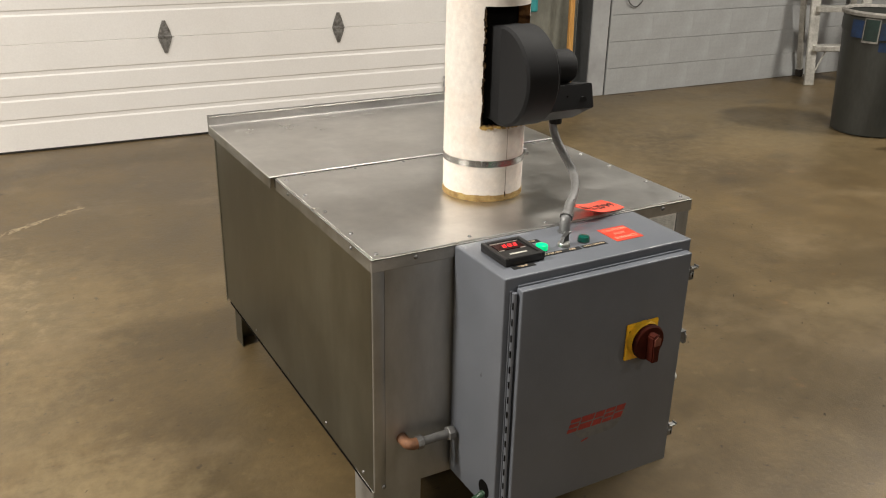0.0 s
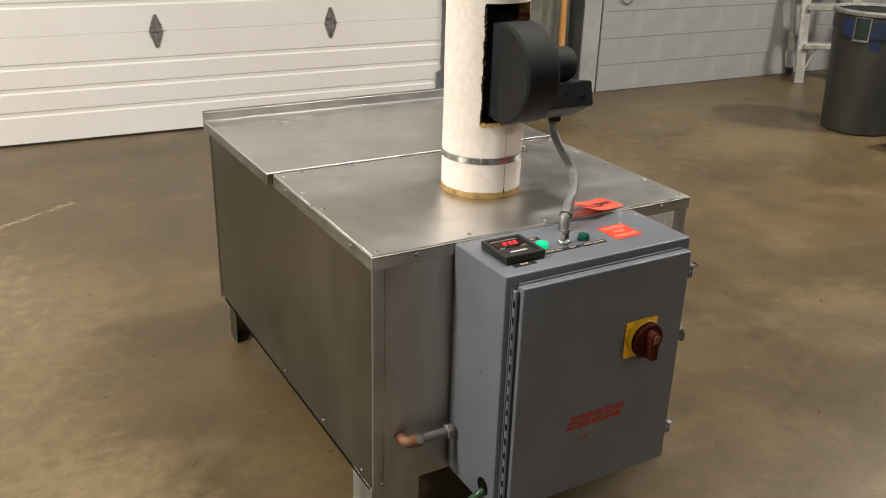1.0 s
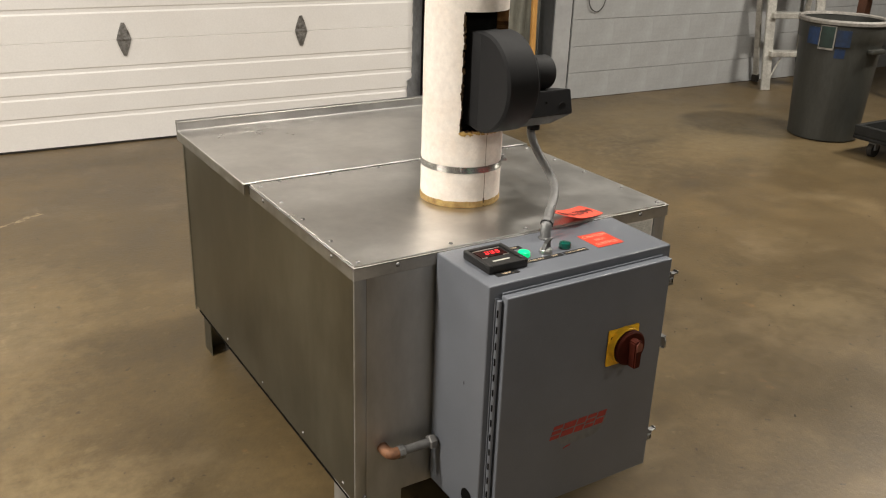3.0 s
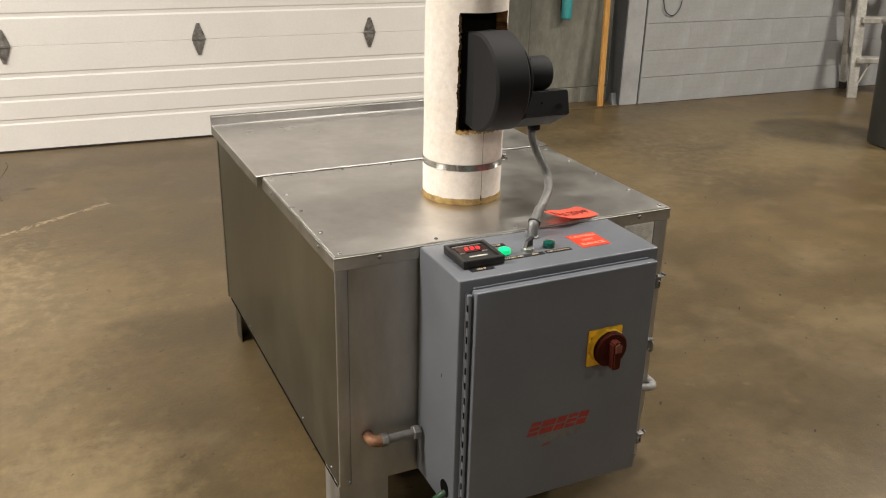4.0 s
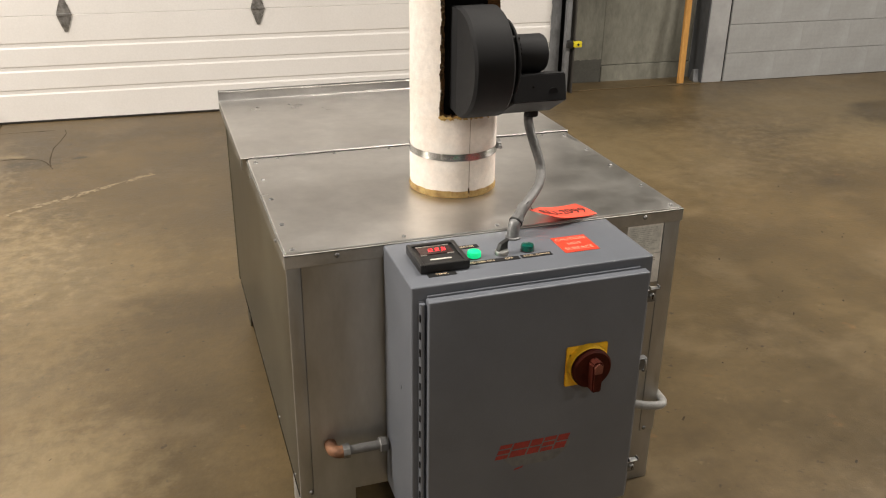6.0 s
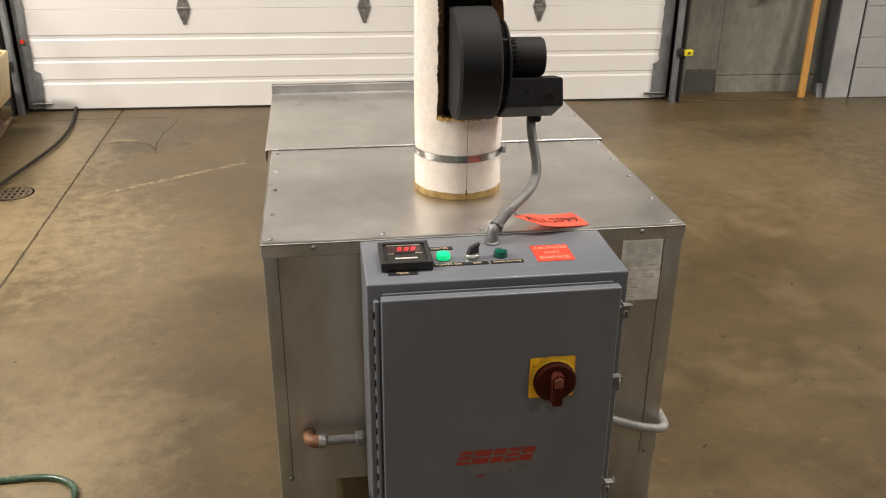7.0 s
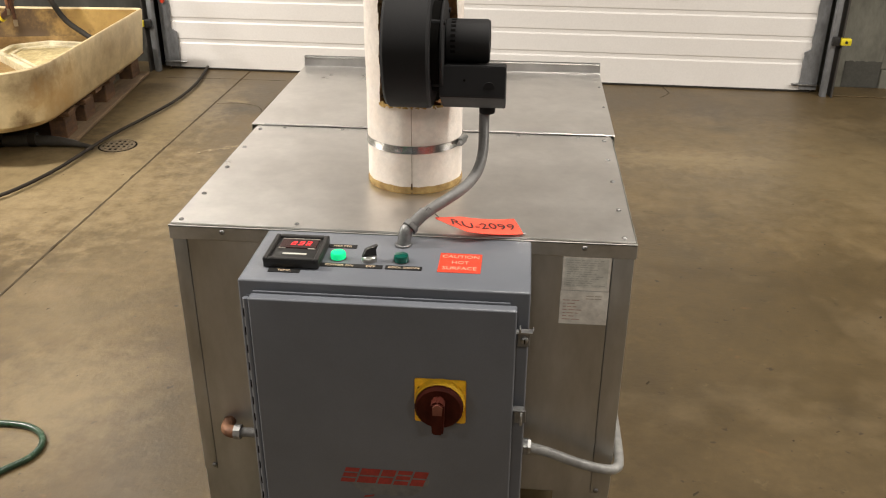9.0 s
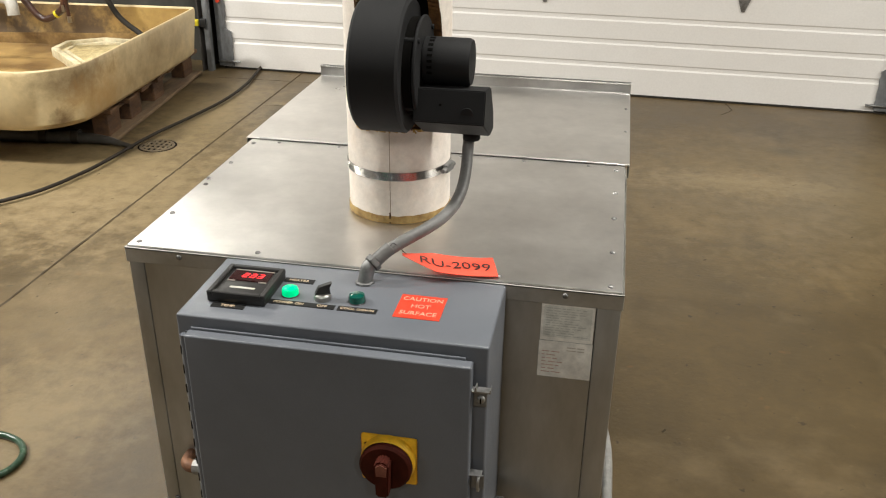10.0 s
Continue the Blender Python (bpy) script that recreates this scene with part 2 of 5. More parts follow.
YELLOW = surface("yellow_plastic", (1.0, 0.58, 0.028), (0.95, 0.52, 0.02), 0.35, 0.45, big=20, bump=0.02)
KNOB_RED = surface("maroon_plastic", (0.058, 0.0105, 0.0055), (0.042, 0.008, 0.0045), 0.55, 0.7, specular=0.1, big=30, bump=0.04)
KNOB_WORN = surface("worn_maroon_plastic", (0.24, 0.085, 0.055), (0.16, 0.045, 0.028), 0.5, big=50, bump=0.04)
COPPER = surface("tarnished_copper", (0.30, 0.145, 0.075), (0.11, 0.05, 0.028), 0.5, 0.7, 0.3, big=35, bump=0.15)
PAPER = surface("aged_paper_label", (0.93, 0.90, 0.84), (0.86, 0.82, 0.75), 0.45, 0.6, big=14, bump=0.03)
PAPER_INK = surface("faint_grey_print", (0.55, 0.54, 0.50), None, 0.6, bump=0)
LAMP_ON = glowing("lit_green_lens", (0.005, 0.62, 0.22), 0.62)
LAMP_OFF = surface("dark_green_lens", (0.006, 0.095, 0.070), None, 0.15, bump=0, coat=0.6)
DIGITS = glowing("red_led", (1.0, 0.035, 0.04), 1.9)
SCREEN = surface("dark_red_window", (0.03, 0.006, 0.006), None, 0.12, bump=0)
BROWN, OCHRE = (0.13, 0.075, 0.03), (0.50, 0.27, 0.07)
TUB = stained_tub("stained_polyethylene", (0.70, 0.565, 0.33), (0.59, 0.455, 0.245), 0.40,
                  (((-0.86, 3.80, 0.42), (0.3, 0.26, 0.12), BROWN, 0.75), ((-0.83, 3.98, 0.28), (0.3, 0.26, 0.16), OCHRE, 0.6), ((-0.85, 3.70, 0.22), (0.2, 0.06, 0.06), BROWN, 0.9),
                   ((-0.82, 4.55, 0.34), (0.3, 0.5, 0.14), BROWN, 0.35)))
# the left-hand dark stain also holds the shade behind the hanging hoses
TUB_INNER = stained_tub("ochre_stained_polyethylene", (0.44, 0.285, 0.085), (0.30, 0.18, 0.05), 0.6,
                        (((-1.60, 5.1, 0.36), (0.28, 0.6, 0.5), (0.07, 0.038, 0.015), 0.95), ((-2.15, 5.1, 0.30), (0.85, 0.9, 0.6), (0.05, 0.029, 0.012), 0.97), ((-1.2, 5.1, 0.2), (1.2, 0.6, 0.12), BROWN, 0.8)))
TUB_DIRT = surface("ochre_residue", (0.42, 0.27, 0.095), (0.13, 0.07, 0.024), 0.3, 0.6, big=3.5, bump=0.4, bump_scale=30)
PALLET = surface("weathered_pallet_wood", (0.165, 0.086, 0.040), (0.07, 0.036, 0.019), 0.75, 0.9, big=5, fine=40, bump=0.35, bump_scale=60, stretch=(5, 0.7, 5))
DUSTY_WOOD = surface("dusty_pallet_wood", (0.27, 0.185, 0.105), (0.16, 0.105, 0.06), 0.8, 0.9, big=5, fine=40, bump=0.3, bump_scale=60, stretch=(5, 0.7, 5))
PINE = surface("yellow_pine", (0.62, 0.33, 0.09), (0.50, 0.24, 0.06), 0.5, 0.6, big=10, fine=50, bump=0.1, stretch=(6, 6, 0.5))
CAN_GREY = surface("grey_can_plastic", (0.043, 0.044, 0.039), (0.026, 0.026, 0.022), 0.40, 0.55, specular=0.45, big=4, bump=0.06, bump_scale=30, stretch=(1, 1, 0.3))
CAN_RIM = surface("worn_can_rim", (0.30, 0.28, 0.25), (0.17, 0.16, 0.145), 0.55, big=14, bump=0.15)
BLUE = surface("blue_sticker", (0.010, 0.034, 0.100), (0.014, 0.022, 0.040), 0.45, big=8, bump=0.02)
GREEN_STICKER = surface("green_sticker", (0.014, 0.036, 0.030), (0.010, 0.018, 0.016), 0.4, big=10, bump=0.02)
ALU = surface("worn_aluminium", (0.62, 0.60, 0.55), (0.42, 0.40, 0.36), 0.42, 0.6, 0.6, big=10, bump=0.1)
TEAL = surface("teal_plastic", (0.05, 0.33, 0.34), None, 0.4, bump=0.03)
YELLOW_SENSOR = surface("bright_yellow_plastic", (0.80, 0.66, 0.03), None, 0.4, bump=0.02)
# lighter second tone puts the cord's pale highlights into its colour
GREEN_HOSE = surface("green_cord", (0.020, 0.048, 0.028), (0.045, 0.10, 0.055), 0.22, 0.35, big=25, bump=0.05)
GREY_HOSE = surface("grey_flexible_hose", (0.060, 0.057, 0.052), (0.038, 0.035, 0.031), 0.45, big=9, bump=0.1)
IRON = surface("cast_iron", (0.21, 0.16, 0.095), (0.13, 0.098, 0.06), 0.5, 0.65, 0.2, big=30, bump=0.3, bump_scale=150)
WORN_WHITE = surface("worn_floor_paint", (0.38, 0.31, 0.20), (0.27, 0.21, 0.13), 0.6, big=30, bump=0.05)
CRACK = surface("dirt_filled_crack", (0.055, 0.042, 0.028), None, 0.9)
FAINT_CRACK = surface("faint_dirty_crack", (0.080, 0.057, 0.029), (0.055, 0.039, 0.021), 0.8, big=20)
BROWN_BOX = surface("brown_painted_wood", (0.15, 0.06, 0.03), (0.10, 0.04, 0.02), 0.6, big=6, bump=0.1)


# ---- mesh helpers ----
def add_mesh(bm, other):
    me = bpy.data.meshes.new("tmp")
    other.to_mesh(me)
    other.free()
    bm.from_mesh(me)
    bpy.data.meshes.remove(me)
    return bm


def box(bm, lo, hi, bevel=0.0, seg=2, m=None):
    t = bmesh.new()
    bmesh.ops.create_cube(t, size=1)
    for v in t.verts:
        v.co = Vector([lo[i] + (v.co[i] + 0.5) * (hi[i] - lo[i]) for i in range(3)])
    if bevel:
        bmesh.ops.bevel(t, geom=t.edges[:], offset=bevel, segments=seg, affect="EDGES", profile=0.5)
    if m:
        t.transform(m)
    return add_mesh(bm, t)


def loft(bm, rings, close=True, cap=True):
    """Joins rings of equal length with quads."""
    vs = [[bm.verts.new(p) for p in r] for r in rings]
    n = len(vs[0])
    for a, b in zip(vs, vs[1:]):
        for i in range(n if close else n - 1):
            j = (i + 1) % n
            bm.faces.new((a[i], a[j], b[j], b[i]))
    if cap and close:
        bm.faces.new(vs[0][::-1])
        bm.faces.new(vs[-1])
    return bm


def lathe(bm, profile, m=None, n=32, cap=True):
    """profile: (radius, height) pairs, turned about z, then moved by m."""
    m = m or Matrix()
    rings = [[m @ Vector((r * math.cos(2 * math.pi * i / n), r * math.sin(2 * math.pi * i / n), h)) for i in range(n)] for r, h in profile]
    return loft(bm, rings, True, cap)


def rod(bm, a, b, r, r2=None, n=20):
    a, b = Vector(a), Vector(b)
    q = (b - a).to_track_quat("Z", "Y").to_matrix().to_4x4()
    return lathe(bm, [(r, 0), (r if r2 is None else r2, (b - a).length)], Matrix.Translation(a) @ q, n)


def smooth_path(points, steps=8):
    """A Catmull-Rom curve through the points."""
    p = [Vector(q) for q in points]
    p = [2 * p[0] - p[1]] + p + [2 * p[-1] - p[-2]]
    out = []
    for i in range(1, len(p) - 2):
        for k in range(steps):
            s = k / steps
            out.append(0.5 * (2 * p[i] + (p[i + 1] - p[i - 1]) * s + (2 * p[i - 1] - 5 * p[i] + 4 * p[i + 1] - p[i + 2]) * s ** 2
                              + (3 * p[i] - p[i - 1] - 3 * p[i + 1] + p[i + 2]) * s ** 3))
    return out + [p[-2]]


def bezier_path(ctrl, steps=40):
    n = len(ctrl) - 1
    return [sum((Vector(c) * (math.comb(n, i) * (1 - k / steps) ** (n - i) * (k / steps) ** i) for i, c in enumerate(ctrl)), Vector()) for k in range(steps + 1)]


def tube(bm, path, r, n=12, radius=None):
    rings, up = [], Vector((0.31, 0.2, 0.93))
    for i, p in enumerate(path):
        d = (path[min(i + 1, len(path) - 1)] - path[max(i - 1, 0)]).normalized()
        side = d.cross(up)
        side = side.normalized() if side.length > 1e-4 else Vector((1, 0, 0))
        up = side.cross(d).normalized()
        rr = radius(i) if radius else r
        rings.append([p + rr * (math.cos(2 * math.pi * k / n) * side + math.sin(2 * math.pi * k / n) * up) for k in range(n)])
    return loft(bm, rings)


def prism(bm, outline, lo, hi, axis="x"):
    """A flat outline of (a, b) pairs pushed along an axis: x takes (y, z), y takes (x, z), z takes (x, y)."""
    def at(a, b, h):
        return {"x": (h, a, b), "y": (a, h, b), "z": (a, b, h)}[axis]
    return loft(bm, [[at(a, b, lo) for a, b in outline], [at(a, b, hi) for a, b in outline]])


def finish(bm, name, material, angle=32.0):
    bmesh.ops.recalc_face_normals(bm, faces=bm.faces[:])
    for e in bm.edges:
        e.smooth = len(e.link_faces) == 2 and e.calc_face_angle(3.2) < radians(angle)
    for f in bm.faces:
        f.smooth = True
    me = bpy.data.meshes.new(name)
    bm.to_mesh(me)
    bm.free()
    me.materials.append(material)
    return me


def thing(name, label, category, at=(0, 0, 0), group="", kind=""):
    ob = new(name)
    ob.location = at
    return tagged(ob, label, category, group, kind)


def part(name, bm, material, parent=None, label="", angle=32.0):
    """One mesh under a thing or a part; the mesh is given in the world's metres."""
    ob = new(name, finish(bm, name, material, angle))
    if parent:
        hang(ob, parent)
    return tagged(ob, label)


def base(ob):
    return (base(ob.parent) if ob.parent else Vector()) + ob.location


def hang(ob, parent):
    ob.parent = parent
    ob.location = -base(parent)
    return ob


def solid(name, bm, material, label, category, kind="", group=""):
    return tagged(part(name, bm, material), label, category, group, kind)


def B():
    return bmesh.new()


def lettering(name, text, size, m, material, parent, wide=1.0, bold=0.0):
    """Words laid flat in the pose m, centred, as a thin mesh."""
    cu = bpy.data.curves.new("lettering", "FONT")
    cu.body, cu.size, cu.align_x, cu.align_y, cu.extrude, cu.offset, cu.resolution_u = text, size, "CENTER", "CENTER", 0.0002, bold, 3
    tmp = new("lettering_tmp", cu)
    bpy.context.view_layer.update()
    me = bpy.data.meshes.new_from_object(tmp.evaluated_get(bpy.context.evaluated_depsgraph_get()))
    bpy.data.objects.remove(tmp)
    bpy.data.curves.remove(cu)
    me.transform(m @ Matrix.Diagonal((wide, 1, 1, 1)))
    me.materials.clear()
    me.materials.append(material)
    ob = new(name, me)
    return hang(ob, parent)


# ---- the large structure ----
X_W, X_E, Y_S = -5.0, 9.5, -4.5
DOOR_Y, WALL_Y, RECESS_Y = 5.475, 5.425, 5.62
DOOR_L, DOOR_R = -0.890, 3.093
# the door wall stands slightly askew to the tank
ASKEW = Matrix.Translation((1.3, DOOR_Y, 0)) @ pose(0, 0, 0, 0, 0, -1.9) @ Matrix.Translation((-1.3, -DOOR_Y, 0))
JOINT = -0.378

bm = B()
prof = [(X_W, 0), (JOINT - 0.0055, 0), (JOINT - 0.002, -0.007), (JOINT + 0.002, -0.007), (JOINT + 0.0055, 0), (X_E, 0), (X_E, -0.15), (X_W, -0.15)]
prism(bm, prof, Y_S, 6.2, "y")
floor = solid("floor", bm, FLOOR, "brown stained concrete shop floor with a sawn joint", "floor", "structure")

# unseen ceiling and walls close the room, dark to limit bounced light
solid("ceiling", box(B(), (X_W, Y_S, CEILING), (X_E, 6.2, CEILING + 0.1)), PLASTER, "plain dark grey shop ceiling", "ceiling", "structure")
solid("wall_south", box(B(), (X_W, Y_S - 0.2, 0), (X_E, Y_S, CEILING)), PLASTER, "plain dark painted shop wall", "wall", "structure")
solid("wall_west", box(B(), (X_W - 0.2, Y_S, 0), (X_W, 6.2, CEILING)), PLASTER, "plain dark painted shop wall", "wall", "structure")
solid("wall_east", box(B(), (X_E, Y_S, 0), (X_E + 0.2, 6.2, CEILING)), PLASTER, "plain dark painted shop wall", "wall", "structure")
level = set(scene.objects)
solid("wall_above_door", box(B(), (DOOR_L - 0.14, RECESS_Y, 3.3), (DOOR_R + 0.12, 5.9, CEILING)), CONCRETE, "raw concrete lintel wall over the door", "wall", "structure")
solid("wall_beside_tub", box(B(), (X_W, RECESS_Y, 0), (DOOR_L - 0.14, 5.9, CEILING)), DARK_CONCRETE, "dark raw concrete wall beside the overhead door", "wall", "structure")

# concrete wall right of the door, cast with a plinth ledge and a seam
bm = B()
box(bm, (DOOR_R + 0.12, RECESS_Y, 0.0), (3.545, 5.9, CEILING))
box(bm, (3.5455, RECESS_Y - 0.003, 0.122), (4.50, 5.9, CEILING), 0.002, 1)
box(bm, (3.5455, RECESS_Y - 0.012, 0.0), (4.50, 5.9, 0.118), 0.004, 1)
solid("wall_beside_door", bm, CONCRETE, "raw grey concrete wall panel with a low plinth", "wall", "structure")
solid("damp_patch", prism(B(), [(3.33 + 0.215 * k / 16, 0.165 + 0.012 * noise.noise(Vector((k * 0.6, 2, 0)))) for k in range(17)] + [(3.545, 0.004), (3.33, 0.004)], RECESS_Y - 0.003, RECESS_Y + 0.002, "y"),
      surface("dark_damp_concrete", (0.085, 0.083, 0.070), (0.055, 0.053, 0.045), 0.6, 0.75, big=5, bump=0.2), "dark damp patch at the foot of the concrete wall", "patch", "structure")
solid("sill", box(B(), (DOOR_R + 0.12, 5.405, 0.0), (4.24, RECESS_Y - 0.013, 0.006), 0.002, 1), FLOOR, "low worn concrete sill along the wall", "sill", "structure")

# steel column at the corner of the recess
bm = B()
box(bm, (4.256, WALL_Y - 0.006, 0.0), (4.414, 5.63, CEILING), 0.004, 1)
# flank plate added in darker grey: the column side's shade, as colour
solid("flank_shade_plate", box(B(), (4.247, WALL_Y, 0.0), (4.2555, 5.60, CEILING), 0.001, 1), surface("shaded_column_paint", (0.085, 0.090, 0.098), (0.055, 0.058, 0.062), 0.45, 0.6, big=3, fine=25, bump=0.03), "column flank plate with shade in its dark grey", "column", "structure")
solid("column", bm, COLUMN_PAINT, "grey painted steel column", "column", "structure")
solid("expansion_gap", box(B(), (4.415, WALL_Y + 0.012, 0.0), (4.4295, 5.60, CEILING)), DARK, "dark gap between column and block wall", "gap", "structure")
solid("floor_bracket", prism(B(), [(5.43, 0.0), (5.53, 0.0), (5.51, 0.012), (5.48, 0.09), (5.465, 0.09), (5.45, 0.012)], 4.206, 4.246, "x"), STEEL_DIRTY,
      "grey steel foot bracket at the column", "bracket", "structure")

# painted block wall: upper part one mesh, the lower courses block by block
wall_block = thing("wall_block", "grey painted concrete block wall with open bed joints", "wall", (4.432, WALL_Y, 0), "", "structure")
bm = B()
box(bm, (4.430, WALL_Y + 0.008, 0), (X_E, 5.9, CEILING))
part("mortar", bm, BLOCK_PAINT, wall_block)
bm = B()
for i in range(6, 22):
    box(bm, (4.430, WALL_Y, i * 0.2032 + 0.002), (X_E, WALL_Y + 0.02, (i + 1) * 0.2032 - 0.002))
part("upper_courses", bm, BLOCK_PAINT, wall_block)


# ---- overhead door ----
overhead_door = thing("overhead_door", "white ribbed steel sectional overhead door, closed", "door", (1.17, DOOR_Y, 0), "", "structure")
H = 0.6096
for s in range(5):
    z0 = s * H + 0.012
    prof = [(DOOR_Y, z0), (DOOR_Y, z0 + 0.001)]
    for zt in (0.188, 0.323, 0.458):
        zt += z0
        prof += [(DOOR_Y, zt - 0.036), (DOOR_Y + 0.0045, zt - 0.026), (DOOR_Y + 0.0045, zt - 0.008), (DOOR_Y, zt)]
    prof += [(DOOR_Y, z0 + H - 0.004), (DOOR_Y + 0.004, z0 + H - 0.001), (DOOR_Y + 0.045, z0 + H - 0.001), (DOOR_Y + 0.045, z0)]
    part("door_section", prism(B(), prof, DOOR_L - 0.03, DOOR_R + 0.03, "x"), DOOR_WHITE, overhead_door, angle=15)
part("bottom_seal", box(B(), (DOOR_L - 0.02, DOOR_Y - 0.004, 0.0), (DOOR_R + 0.02, DOOR_Y + 0.04, 0.013), 0.003, 1), RUBBER, overhead_door, "black rubber bottom seal")


def door_hinge(x, z):
    h = part("hinge", B(), HINGE_METAL, overhead_door, "galvanised diamond-shaped door hinge")
    bm = B()
    y0, y1 = DOOR_Y - 0.006, DOOR_Y - 0.001
    prism(bm, [(x - 0.040, z + 0.004), (x + 0.040, z + 0.004), (x + 0.034, z + 0.028), (x + 0.009, z + 0.096), (x - 0.009, z + 0.096), (x - 0.034, z + 0.028)], y0, y1, "y")
    prism(bm, [(x - 0.040, z - 0.004), (x - 0.034, z - 0.028), (x - 0.009, z - 0.096), (x + 0.009, z - 0.096), (x + 0.034, z - 0.028), (x + 0.040, z - 0.004)], y0 - 0.001, y1, "y")
    box(bm, (x - 0.041, y0 - 0.006, z - 0.007), (x + 0.041, y1, z + 0.007), 0.002, 1)
    for dx, dz in ((0, 0.07), (-0.02, 0.03), (0.02, 0.03), (0, -0.07), (-0.02, -0.03), (0.02, -0.03)):
        rod(bm, (x + dx, y0 - 0.005, z + dz), (x + dx, y0, z + dz), 0.005, n=8)
    old = h.data
    h.data = finish(bm, "hinge", HINGE_METAL)
    bpy.data.meshes.remove(old)


HINGE_X = (0.058, 1.153, 2.260)
for hx in HINGE_X:
    for hz in (H + 0.012, 2 * H + 0.012, 3 * H + 0.012):
        door_hinge(hx, hz)


def door_track(side, x):
    """Jamb plate, vertical track and its angle; side is -1 on the west and 1 on the east."""
    t = thing("door_track", "weathered steel door track and jamb angle", "door track", (x, DOOR_Y, 0), "", "structure")
    a, b = sorted((x - side * 0.035, x + side * 0.075))
    bm = B()
    # inner jamb plate with a ragged dirty edge over the door
    ragged = [(x - side * (0.012 + (0.035 if k < 12 else 0.0) + 0.016 * abs(noise.noise(Vector((k * 0.9, side * 3.3, 0))))), 0.02 + 0.02 * k) for k in range(60)]
    outline = ragged + [(x + side * 0.05, 3.2), (x + side * 0.05, 0.02)]
    prism(bm, outline, DOOR_Y - 0.016, DOOR_Y - 0.004, "y")
    part("jamb_plate", bm, STEEL_DIRTY, t)
    bm = B()
    xs = x + side * 0.075
    box(bm, (xs - 0.012, DOOR_Y - 0.10, 0.0), (xs + 0.012, DOOR_Y - 0.094, 3.2), 0.002, 1)
    box(bm, (xs - 0.016, DOOR_Y - 0.10, 0.0), (xs - 0.012, DOOR_Y - 0.060, 3.2), 0.001, 1)
    box(bm, (xs + 0.012, DOOR_Y - 0.10, 0.0), (xs + 0.016, DOOR_Y - 0.060, 3.2), 0.001, 1)
    part("track", bm, STEEL_DIRTY, t)
    bm = B()
    xo = x + side * 0.12
    box(bm, (xo - 0.004, DOOR_Y - 0.11, 0.0), (xo + 0.004, RECESS_Y, 3.2), 0.001, 1)
    box(bm, (min(xo, xo + side * 0.05), RECESS_Y - 0.02, 0.0), (max(xo, xo + side * 0.05), RECESS_Y - 0.012, 3.2), 0.001, 1)
    part("angle", bm, DARK_STEEL, t, "dark jamb angle")
    bm = B()
    lo, hi = sorted((x - side * 0.10, x + side * 0.05))
    box(bm, (lo, DOOR_Y - 0.03, 0.045), (hi, DOOR_Y - 0.012, 0.056), 0.003, 1)
    part("bottom_bracket", bm, ZINC, t, "zinc bottom roller bracket")
    return t


door_track(1, DOOR_R)
door_track(-1, DOOR_L)


def photo_eye(side, x, z):
    t = thing("photo_eye", "yellow photo eye sensor on a black bracket at the door track", "sensor", (x, 5.36, z), "door sensors")
    bm = box(B(), (x - 0.029, 5.345, z - 0.019), (x + 0.029, 5.385, z + 0.019), 0.004)
    part("body", bm, YELLOW_SENSOR, t)
    part("bracket", box(B(), (x - side * 0.052 - 0.020, 5.35, z - 0.024), (x - side * 0.052 + 0.020, 5.39, z + 0.026), 0.004), BLACK_PLASTIC, t, "black bracket")
    part("lens", rod(B(), (x, 5.341, z), (x, 5.346, z), 0.008), BLACK_PLASTIC, t, "dark lens")


photo_eye(1, 3.230, 0.334)
photo_eye(-1, -1.032, 0.309)
solid("red_reflector", rod(B(), (-0.906, 5.440, 0.436), (-0.906, 5.4585, 0.436), 0.012), RED_LABEL, "small red reflector on the steel door jamb", "reflector")

# plank leaning in the recess
bm = B()
box(bm, (-0.024, -0.012, 0.0), (0.024, 0.012, 2.4), 0.003, 1, pose(4.089, 5.435, 0.004, -5, 3.8, 12))
solid("wooden_plank", bm, PINE, "long yellow pine plank leaning against the column", "plank")

teal = thing("hanging_bottle", "teal plastic bottle hanging on the concrete wall", "bottle", (3.812, 5.56, 0.645))
part("body", lathe(B(), [(0.030, 0.645), (0.038, 0.655), (0.038, 0.82), (0.026, 0.85), (0.014, 0.87)], Matrix.Translation((3.812, 5.56, 0))), TEAL, teal)
part("strap", box(B(), (3.787, 5.590, 0.70), (3.837, 5.612, 0.92), 0.003, 1), BLACK_PLASTIC, teal, "black hanging strap")

# thin cable hooked on the block wall
solid("wall_cable", tube(B(), smooth_path([(4.550, 5.415, 0.80), (4.580, 5.410, 0.70), (4.650, 5.410, 0.665), (4.710, 5.410, 0.72), (4.730, 5.415, 0.85)]), 0.004, 8), GREY_HOSE,
      "thin grey cable looped on the block wall", "cable")

def askew(ob):
    ob.matrix_basis = ASKEW @ ob.matrix_basis
    return ob


for ob in scene.objects:
    if ob not in level and not ob.parent:
        askew(ob)


# ---- the heated tank ----
X0, X1, YF, YH, YR, ZT = 0.700, 1.617, 1.533, 2.158, 2.760, 0.770
ZB = 0.155
tank = thing("heated_tank", "low stainless steel heated tank with hinged lid, on short legs", "tank", ((X0 + X1) / 2, (YF + YR) / 2, 0))
part("left_panel", box(B(), (X0 + 0.003, YF + 0.006, ZB), (X0 + 0.011, YR - 0.002, ZT - 0.006), 0.002, 1), SHADED_STEEL, tank)
part("right_panel", box(B(), (X1 - 0.011, YF + 0.015, ZB), (X1 - 0.003, YR - 0.002, ZT - 0.006), 0.002, 1), SHADED_STEEL, tank)
